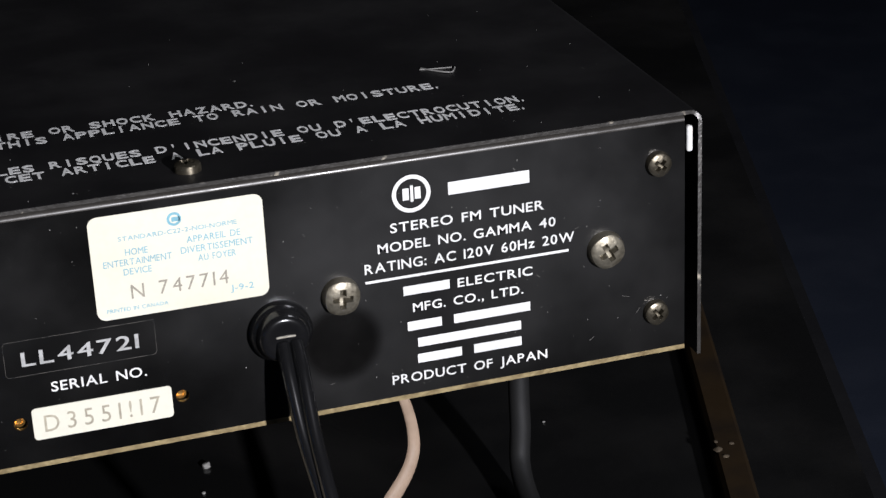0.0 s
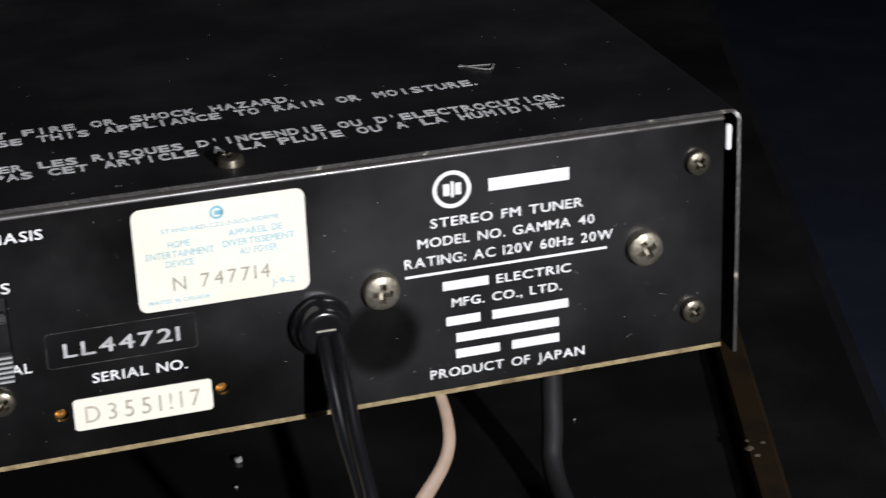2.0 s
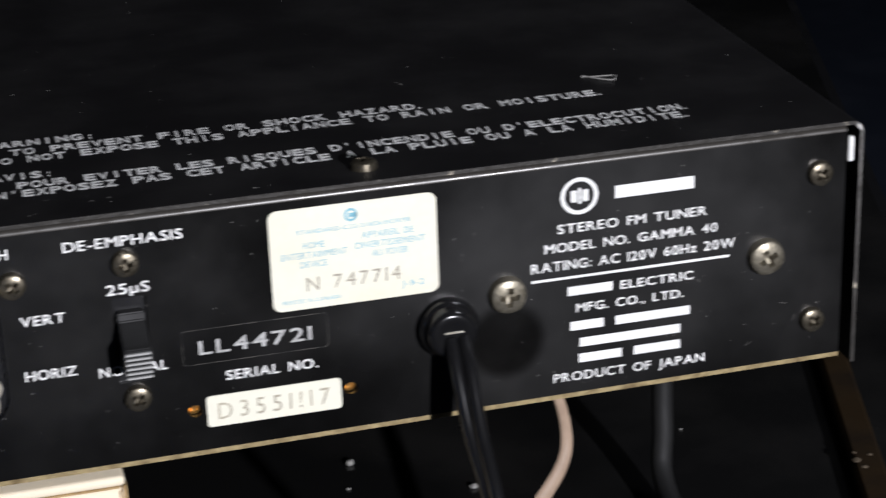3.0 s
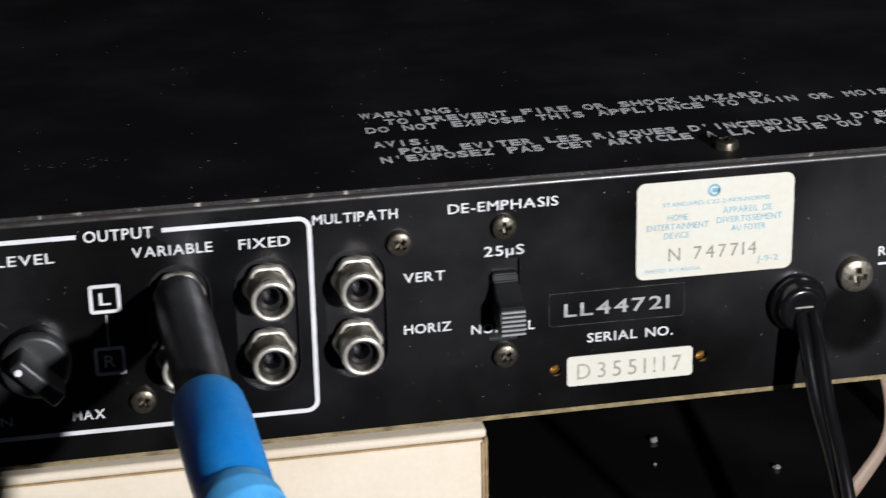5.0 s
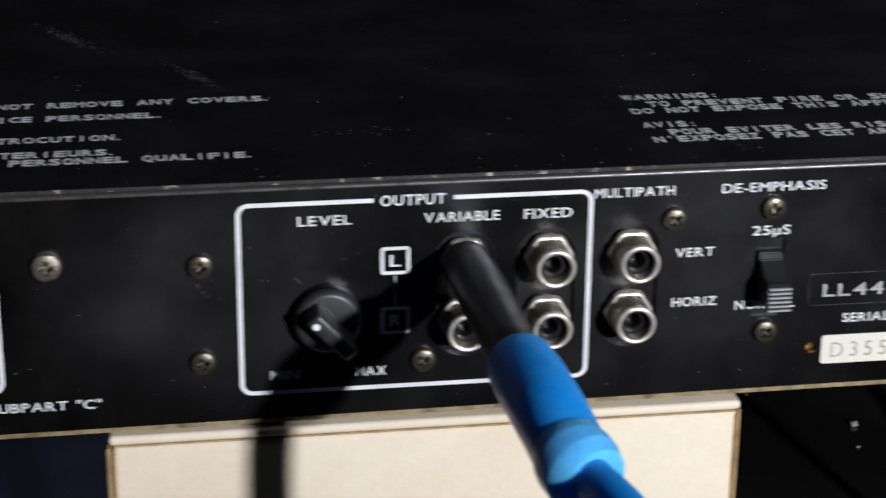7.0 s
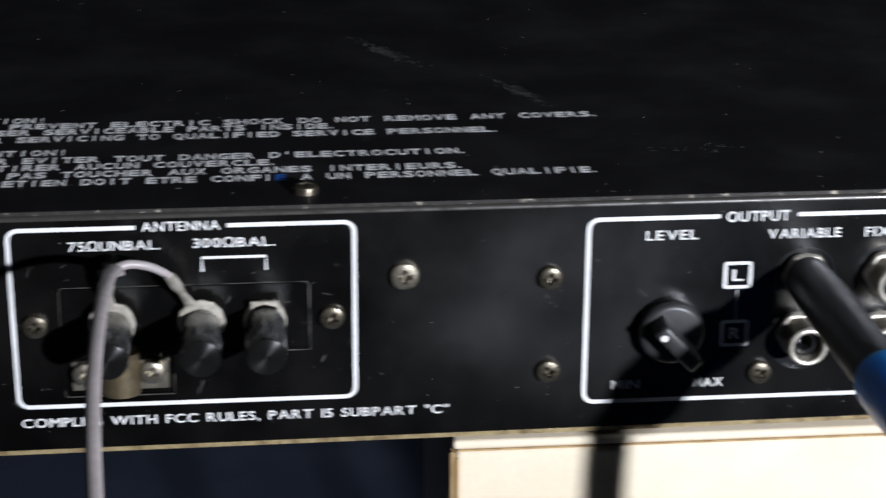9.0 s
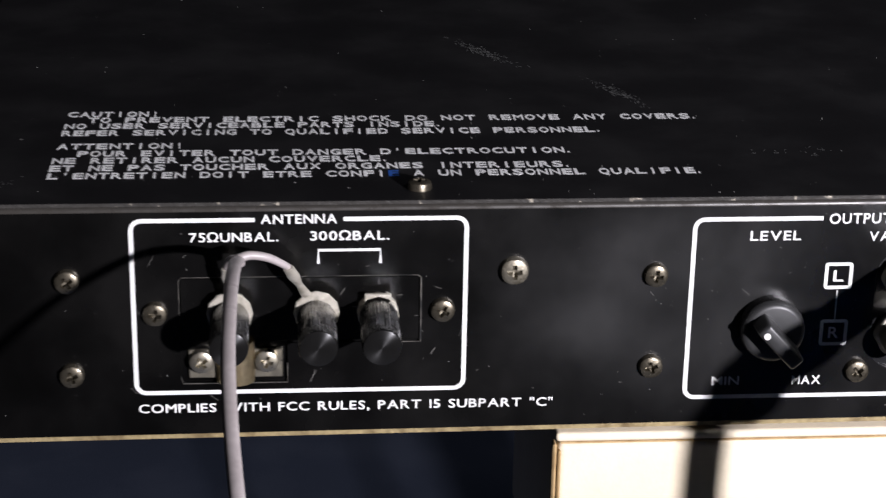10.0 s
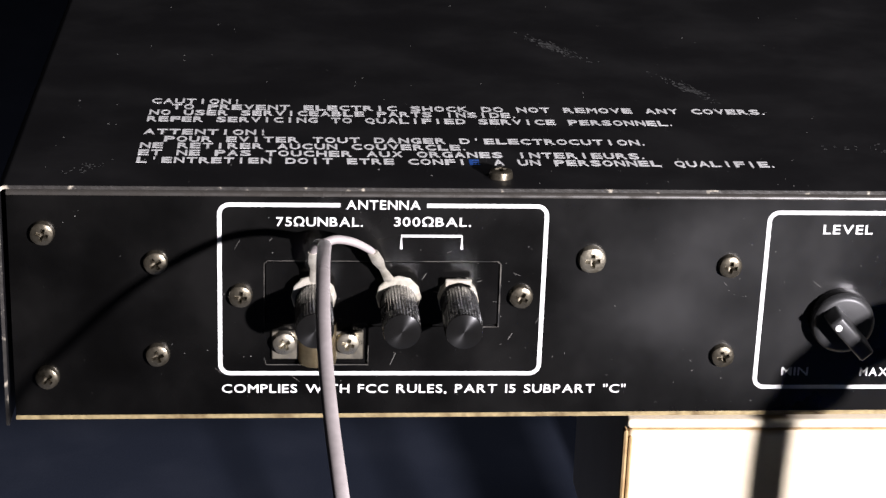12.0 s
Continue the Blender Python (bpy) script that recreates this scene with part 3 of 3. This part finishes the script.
# ---- level knob ----
knob = part("level_knob", lathe([(7.2, 0.2), (7.2, 2.2), (7.15, 2.7), (7.1, 2.9)], (18.1, 0, 27.2), 40), "grip", tuner, "black round level knob with a raised bar")
bm = box((-5.4, -11.3, -2.3), (6.6, -3.0, 1.7), 0.8, 3)
for v in bm.verts:
    v.co.z *= 1.0 - 0.10 * max(0.0, -v.co.y - 5) / 6
bmesh.ops.transform(bm, matrix=Matrix.Translation((18.1, 0, 27.2)) @ pose(0, 0, 0, 0, 47, 0), verts=bm.verts)
part("grip_bar", bm, "cheek", knob)
part("knob_face", lathe([(7.1, 2.9), (7.0, 4.0), (6.5, 4.6), (5.8, 4.8), (0, 4.6)], (18.1, 0, 27.2), 40), "cheek", knob, "satin black knob face")
part("pointer_dot", lathe([(0.75, 11.2), (0.75, 11.5), (0, 11.55)], (14.9, 0, 29.4), 16), "print", knob, "white pointer dot")

# ---- slide switch ----
switch = part("slide_switch", box((110.2, 0.9, 21.0), (117.7, 2.5, 40.4)), "plastic", tuner, "black slide switch")
bm = bmesh.new()
side = [(1.2, 37.0), (-0.9, 36.8), (-1.6, 35.4), (-2.6, 35.0), (-5.4, 32.6), (-8.2, 32.2), (-8.7, 31.6), (-8.7, 26.2), (1.2, 26.2)]
loops = [[bm.verts.new((x, y, z)) for y, z in side] for x in (111.4, 116.6)]
bm.faces.new(loops[0])
bm.faces.new(loops[1])
for k in range(len(side)):
    j = (k + 1) % len(side)
    bm.faces.new([loops[0][k], loops[0][j], loops[1][j], loops[1][k]])
bmesh.ops.recalc_face_normals(bm, faces=bm.faces)
bmesh.ops.bevel(bm, geom=list(bm.edges), offset=0.25, segments=2, affect="EDGES")
slider = part("slider", bm, "slider", switch)
# grey ribs: the highlights on shiny black plastic are put into their colour
for k in range(6):
    part("rib", box((111.5, -9.2, 26.4 + k * 0.98), (116.5, -8.5, 26.8 + k * 0.98), 0.1, 1), "rib", slider, smooth=False)

# ---- antenna terminal block ----
block = part("terminal_block", box((-113.0, 1.1, 13.8), (-57.8, 6.0, 41.8)), "panel", tuner, "black terminal board in a cut-out")
part("board_step", box((-111.3, 0.35, 25.0), (-59.6, 1.3, 40.0), 0.2, 1), "panel", block, smooth=False)
# worn rim of the cut-out, with its highlights painted in as pale lines
for edge, wide in (([(-111.5, 24.0), (-111.5, 39.6), (-110.8, 40.3), (-60.0, 40.3)], 0.13), ([(-60.0, 40.3), (-59.3, 39.6), (-59.3, 24.6), (-64.0, 24.6)], 0.28), ([(-111.5, 17.0), (-111.0, 15.3), (-88.3, 15.3), (-88.3, 20.0)], 0.22)):
    outline_band(edge, wide, panel, "edge_dark", name="worn_edge_glint")



def post(x, z):
    def flutes(a, r, out):
        return r * (1 + 0.03 * max(-0.6, math.cos(38 * a))) if 2.9 < out < 18.9 else r

    base = part("binding_post", lathe([(3.2, -0.5), (4.5, -0.4), (4.5, 0.9), (3.4, 1.0), (3.4, 1.9), (4.5, 2.0), (4.5, 2.6), (0, 2.6)], (x, 0, z), 12, bm=box((x - 3.0, -2.6, z + 3.0), (x + 2.8, -1.8, z + 5.1), 0.2, 1)), "bright", tuner, "nickel base of a binding post")
    cap = part("cap", lathe([(4.0, 2.7), (4.1, 3.0), (4.1, 15.2), (4.05, 18.8), (3.95, 19.2), (3.85, 19.4), (3.8, 19.4), (0, 19.35)], (x, 0, z), 228, flutes), "grip", base, "ribbed black bakelite cap")
    part("cap_end", lathe([(3.95, 19.42), (3.8, 19.50), (2.0, 19.56), (0, 19.6)], (x, 0, z), 48), "turned", cap, "turned end of the cap")


for x, z in ((-100.6, 32.0), (-82.0, 31.9), (-68.7, 31.9)):
    post(x, z)
clamp = part("cable_clamp", box((-109.8, 0.2, 16.5), (-89.4, 1.2, 23.2), 0.2, 1), "nickel", tuner, "bright metal cable clamp with two screws")
bm = bmesh.new()
rows = []
for k in range(11):
    a = math.pi * k / 10
    rows.append([bm.verts.new((-99.6 - 4.2 * math.cos(a), 0.2 - 3.6 * math.sin(a), z)) for z in (16.0, 25.6)])
for p, q in zip(rows, rows[1:]):
    bm.faces.new([p[0], p[1], q[1], q[0]])
bmesh.ops.solidify(bm, geom=list(bm.faces), thickness=0.7)
bmesh.ops.recalc_face_normals(bm, faces=bm.faces)
part("saddle", bm, "saddle", clamp, "dull golden saddle")
for x in (-107.0, -92.9):
    ob = small.copy()
    scene.collection.objects.link(ob)
    ob.data = small.data.copy()
    ob.data.materials[0] = M["nickel"]
    ob.parent = clamp
    ob.matrix_basis = pose(x * MM, 0.0002, 0.0208, 0, rnd.uniform(0, 90), 0)

# ---- mains lead and its grommet ----
rx, rz = RELIEF
lead = part("grommet", lathe([(6.4, -0.5), (6.4, 1.5), (6.0, 2.3), (5.5, 2.7), (5.2, 4.2), (4.7, 5.0), (4.0, 5.3), (3.0, 5.2), (0, 5.0)], (rx, 0, rz), 40), "rubber", tuner, "glossy black rubber strain relief")
part("grommet_slot", box((rx - 1.9, -5.4, rz + 0.5), (rx + 2.1, -4.5, rz + 0.85), 0.12, 1), "bright", lead, smooth=False)
line = [(rx + 0.8, -4.5, 23.2), (rx + 0.8, -9.0, 18.0), (rx + 1.2, -15.5, 7.0), (rx + 2.4, -25.0, -6.0), (rx + 4.5, -38.0, -32.0), (rx + 8, -52, -70), (rx + 10, -60, -140), (rx + 12, -66, -700), (rx + 24, -90, -796), (rx + 90, -130, -797)]
for d in (-1.4, 1.4):
    part("conductor", tube([(x + d * math.cos(0.38 * k), y - d * math.sin(0.38 * k), z) for k, (x, y, z) in enumerate(line)], 1.5, 14), "rubber", lead, "black glossy mains flex")

# ---- dust on the tuner ----
rnd = random.Random(3)


def specks(name, count, place, sizes):
    bm = bmesh.new()
    for _ in range(count):
        x, y, z, up = place()
        s = rnd.choice(sizes) * rnd.uniform(0.5, 1.2)
        ring = []
        for k in range(5):
            a, r = 2 * math.pi * k / 5 + rnd.uniform(-0.4, 0.4), s * rnd.uniform(0.5, 1.0)
            u, v = r * math.cos(a), r * math.sin(a)
            ring.append(bm.verts.new((x + u, y + v, z) if up else (x + u, y, z + v)))
        tip = bm.verts.new((x, y, z + 0.06) if up else (x, y - 0.06, z))
        for k in range(5):
            bm.faces.new([ring[k], ring[(k + 1) % 5], tip])
    bmesh.ops.recalc_face_normals(bm, faces=bm.faces)
    return tagged(part(name, bm, "dust", None, smooth=False), "fine pale dust specks lying on black paint", "dust", "", "stuff")


specks("dust_on_cover", 340, lambda: (rnd.uniform(-160, 260), 3 + 240 * rnd.random() ** 1.6, TOP + 0.02, True), (0.12, 0.12, 0.16, 0.2, 0.35))
specks("dust_on_panel", 380, lambda: (rnd.uniform(-160, 260), -0.02, rnd.uniform(6, 54), False), (0.08, 0.1, 0.12, 0.16))


def scuff(cx, cy, length, lean, count):
    """A faint scuffed streak of tiny marks on the cover."""
    bm = bmesh.new()
    for _ in range(count):
        t = rnd.gauss(0, 0.33) * length
        x, y = cx + t + rnd.gauss(0, 0.5), cy + t * lean + rnd.gauss(0, 1.9)
        w = rnd.uniform(0.08, 0.32)
        q = [bm.verts.new((x + a * w, y + a * w * lean + b * 0.16, TOP + 0.02)) for a, b in ((-1, -1), (1, -1), (1, 1), (-1, 1))]
        bm.faces.new(q)
    bmesh.ops.recalc_face_normals(bm, faces=bm.faces)
    return tagged(part("scuff_marks", bm, "scuff", None, smooth=False), "faint pale scuff marks on black paint", "scuff", "", "stuff")


scuff(-5, 75, 8, -1.7, 120)
scuff(-36, 113, 9, -1.5, 170)
scuff(30, 30, 25, 0.1, 22)
scuff(-150, 12, 8, 0.5, 24)


def scratches(name, count, x0, x1, z0, z1, longest):
    """Fine pale scratches on the panel."""
    bm = bmesh.new()
    for _ in range(count):
        x, z, a = rnd.uniform(x0, x1), rnd.uniform(z0, z1), rnd.uniform(-1.2, 1.2)
        h, w = longest * rnd.random() ** 2, rnd.uniform(0.03, 0.07)
        dx, dz = math.cos(a) * h, math.sin(a) * h
        bm.faces.new([bm.verts.new((x + i * dx - j * w * math.sin(a), -0.04, z + i * dz + j * w * math.cos(a))) for i, j in ((-1, -1), (1, -1), (1, 1), (-1, 1))])
    bmesh.ops.recalc_face_normals(bm, faces=bm.faces)
    return tagged(part(name, bm, "scratch", None, smooth=False), "fine pale scratches in black paint", "scratch", "", "stuff")


scratches("scratches", 26, -122, -48, 10, 46, 1.6)
scratches("scratches", 16, -45, 130, 6, 54, 1.2)
scratches("scratches", 14, 180, 262, 6, 54, 1.0)


def fibre(points, r=0.12):
    return tagged(part("lint_fibre", tube(points, r, 6, 5), "dust", None), "pale lint fibre on the black cover", "lint")


fibre([(222.5, 48.8, 57.5), (224.5, 45.6, 57.7), (226.8, 43.4, 57.7), (228.2, 43.6, 57.6), (229.6, 46.6, 57.5)], 0.17)
fibre([(222.0, 48.0, 57.5), (225, 47.2, 57.55), (229.0, 46.8, 57.5)], 0.12)

# ---- warnings on the cover ----
TY = TOP + 0.005
for text, x0, x1, base in (("CAUTION!", -139.2, -118, 59.3), ("TO PREVENT ELECTRIC SHOCK DO NOT REMOVE ANY COVERS.", -134.2, 11.3, 54.9), ("NO USER SERVICEABLE PARTS INSIDE.", -139.3, -50.7, 50.4), ("REFER SERVICING TO QUALIFIED SERVICE PERSONNEL.", -139.5, -13.3, 45.3),
                       ("ATTENTION!", -139.6, -111.4, 35.8), ("POUR EVITER TOUT DANGER D'ELECTROCUTION.", -134.7, -22.3, 30.6), ("NE RETIRER AUCUN COUVERCLE.", -139.9, -64.6, 25.9), ("ET NE PAS TOUCHER AUX ORGANES INTERIEURS.", -140.0, -23.9, 20.9)):
    lettering(text, x0, 0, base, 3.6, cover, y=TY, up="y", pitch=(x1 - x0) / (len(text) - 0.35))
last = "L'ENTRETIEN DOIT ETRE CONFIE A UN PERSONNEL QUALIFIE."
lettering(last, -140.0, 0, 15.8, 3.6, cover, y=TY, up="y", pitch=2.755, skip=(26, 27))
lettering(last, -140.0, 0, 15.8, 3.6, cover, "print_blue", y=TY, up="y", pitch=2.755, skip=[i for i in range(len(last)) if i != 27])
lettering(last, -140.0, 0, 15.8, 3.6, cover, "print", y=TY, up="y", pitch=2.755, skip=[i for i in range(len(last)) if i != 26])
for text, x0, x1, base in (("WARNING:", 91.2, 113.9, 45.2), ("TO PREVENT FIRE OR SHOCK HAZARD.", 96.1, 184.3, 39.8), ("DO NOT EXPOSE THIS APPLIANCE TO RAIN OR MOISTURE.", 91.2, 223.4, 35.0),
                       ("AVIS:", 91.4, 103.5, 25.0), ("POUR EVITER LES RISQUES D'INCENDIE OU D'ELECTROCUTION.", 96.2, 237.3, 19.6), ("N'EXPOSEZ PAS CET ARTICLE A LA PLUIE OU A LA HUMIDITE.", 91.5, 235.8, 14.9)):
    lettering(text, x0, 0, base, 3.6, cover, y=TY, up="y", pitch=(x1 - x0) / (len(text) - 0.35))

# ---- blue audio cable plugged into the upper variable socket ----
cable = thing("audio_cable", "blue audio cable with a black phono plug, plugged into the tuner", "cable")
part("plug", tube([(47.4, -2.2, 38.4), (47.5, -6, 38.4), (47.9, -16, 38.4), (48.7, -34, 38.0), (49.3, -50, 37.8), (49.5, -56, 38.0)], [4.9, 5.1, 5.4, 5.3, 5.2, 5.2], 28), "plug", cable, "matt black moulded phono plug")
part("sleeve", tube([(49.45, -52, 38.0), (49.5, -53.5, 38.0), (49.9, -63, 38.5), (50.6, -77, 38.7), (51.9, -91, 36.8)], [5.7, 6.6, 6.9, 6.8, 6.6], 28), "blue", cable, "thick blue sleeve")
# cable blue made lighter: the stronger light on the collar is in its colour
part("collar", tube([(51.5, -87.5, 37.5), (51.9, -90.5, 37.1), (52.8, -94, 36.6), (54.2, -97, 36.2)], [6.7, 7.3, 7.3, 6.2], 28), "blue_lit", cable, "blue collar, painted lighter where it catches the light")
part("cord", tube([(52.2, -93, 36.8), (54, -101, 37.4), (55.5, -110, 38.2), (57, -119, 38.2), (58.8, -126, 35), (60.5, -131, 26), (63.5, -138, 8), (68, -149, -20), (74, -164, -60), (80, -172, -300), (80, -172, -700), (92, -176, -790), (140, -200, -796), (320, -300, -796)], 3.9, 20), "blue", cable, "blue round cord")

# ---- antenna lead ----
wire = thing("antenna_wire", "grey lilac twin antenna wire with metal lugs on the terminals", "wire")
main = [(-98.4, -8.5, 47.0), (-98.5, -11, 48.7), (-98.9, -24, 52.6), (-99.4, -40, 54.0), (-99.6, -65, 51.0), (-98.6, -88, 45.0), (-96.5, -112, 36.5), (-93, -134, 16), (-90, -145, -30), (-86, -150, -120), (-84, -150, -700), (-70, -170, -795), (-20, -260, -798)]
part("jacket", tube(main, 1.45, 16, 10, squash=0.6, up=(0.85, -0.5, 0.12)), "wire", wire, "translucent grey lilac jacket")
part("branch", tube([(-98.7, -10, 48.4), (-96.0, -9.0, 48.9), (-92.2, -8.0, 47.9), (-88.8, -6.5, 45.6), (-87.6, -5.5, 44.2)], [1.0, 0.95, 0.9, 0.8, 0.75], 12), "wire", wire)
part("branch", tube([(-98.7, -10, 48.2), (-99.8, -9, 48.0), (-100.7, -7.0, 46.2), (-100.9, -5.5, 44.2)], 0.95, 12), "wire", wire)


def lug(x, z, dx, dz, px, pz):
    """A crimped ring lug from a wire's end at (x, z) to the post at (px, pz)."""
    bm = tube([(x, -6.4, z), (x + dx * 0.3, -5.4, z + dz * 0.3), (x + dx * 0.6, -4.2, z + dz * 0.6), (x + dx, -2.6, z + dz)], [1.2, 1.35, 0.75, 1.2], 10, 5, squash=0.7)
    crimp = part("lug_crimp", bm, "bright", wire, "crimped metal lug")
    part("lug_ring", lathe([(2.6, 2.65), (4.9, 2.65), (5.0, 3.0), (4.8, 3.2), (2.6, 3.2)], (px, 0, pz + 0.7), 12), "bright", crimp)


lug(-88.0, 44.9, 3.8, -7.8, -82.0, 32.4)
lug(-100.9, 44.9, 0.2, -8.0, -100.6, 32.4)

# ---- ribbon wire and black lead behind the tuner ----
ribbon = thing("ribbon_wire", "pinkish brown flat antenna ribbon hanging under the tuner", "wire")
part("ribbon", tube([(203.0, 21, 3), (206.6, 20, -5.5), (208.6, 20, -15), (207.4, 19, -22), (202.0, 18, -30), (190, 16, -44), (178, 13, -54), (150, 6, -56)], [1.1, 1.15, 1.3, 1.5, 1.8, 1.9, 1.9, 1.9], 12, 10, squash=0.45), "brown_wire", ribbon)
lead2 = thing("black_lead", "black cable hanging behind the tuner", "cable")
part("lead", tube([(247, 70, 0), (247, 63, -15), (246, 59, -38), (243, 46, -52), (238, -20, -54.4), (236, -38, -54.4), (235, -45, -58), (235, -48, -100), (235, -50, -700), (240, -80, -796), (280, -120, -797)], 2.6, 14), "slider", lead2)

# ---- cream box under the tuner ----
carton = thing("storage_box", "cream card box with a shallow lid, under the tuner", "box")
part("lid", box((-28.6, -0.9, -0.5), (109.6, 80.0, 1.7), 0.9, 4), "card", carton, "cream lid with worn edges")
part("body", box((-28.0, -0.6, TABLE_Z), (109.3, 79.4, -0.8), 1.6, 3), "card", carton)
part("worn_edge", box((-29.2, -1.0, TABLE_Z + 1), (-28.3, 2.0, -0.9), 0.4, 1), "card_edge", carton, "brown worn card edge")
part("worn_edge", box((-28.0, -1.1, TABLE_Z + 1), (-27.3, 1.0, -2.5), 0.3, 1), "card_edge", carton, "brown worn card edge")
part("worn_edge", box((108.4, -0.9, TABLE_Z + 1), (108.8, 2.0, -1.5), 0.2, 1), "card_edge", carton, "brown worn card edge")
part("worn_edge", box((109.2, -0.3, TABLE_Z + 1), (109.9, 2.0, -0.6), 0.3, 1), "card_edge", carton, "brown worn card edge")
part("lid_seam", box((-27.5, -0.75, -0.85), (108.6, 1.0, -0.45)), "card_edge", carton, "brown seam under the lid", smooth=False)

# ---- crumbs on the table ----
for k, (x, y, r) in enumerate(((174.3, 97, 1.4), (201.5, 75, 1.1), (171, 84, 0.6), (150, 120, 0.5), (262, 88, 0.5))):
    bm = bmesh.new()
    bmesh.ops.create_icosphere(bm, subdivisions=2, radius=r)
    for v in bm.verts:
        v.co *= 0.8 + 0.35 * noise.noise(v.co * 1.3 + Vector((k * 7.1, 0, 0)))
        v.co.z *= 0.7
    bmesh.ops.translate(bm, vec=(x, y, TABLE_Z + r * 0.5), verts=bm.verts)
    tagged(part("crumb", bm, "dust", None), "small white crumb lying on the black table", "crumb", "crumbs on the table")

# ---- a wooden strip on the table ----
strip = thing("wooden_strip", "dark brown worn wooden strip lying on the table", "strip")
turn = Matrix.Translation((304, 72, TABLE_Z)) @ pose(0, 0, 0, 0, 0, -16.6)
bm = box((-4, -105, 0), (4, 75, 5), 1.0, 1)
bmesh.ops.transform(bm, matrix=turn, verts=bm.verts)
part("strip", bm, "wood", strip)
for x, y, r in ((-2.8, -24, 1.5), (-1.4, -27.5, 1.1), (0.8, -21, 0.8), (-3.0, -20, 0.7)):
    bm = bmesh.new()
    bmesh.ops.create_icosphere(bm, subdivisions=2, radius=r)
    for v in bm.verts:
        v.co *= 0.8 + 0.4 * noise.noise(v.co * 0.9 + Vector((x * 3.3, y, 0)))
        v.co.z *= 0.45
    bmesh.ops.transform(bm, matrix=turn @ Matrix.Translation((x, y, 5.0)), verts=bm.verts)
    part("flaked_patch", bm, "flake", strip, "pale flaked patch of bare wood")
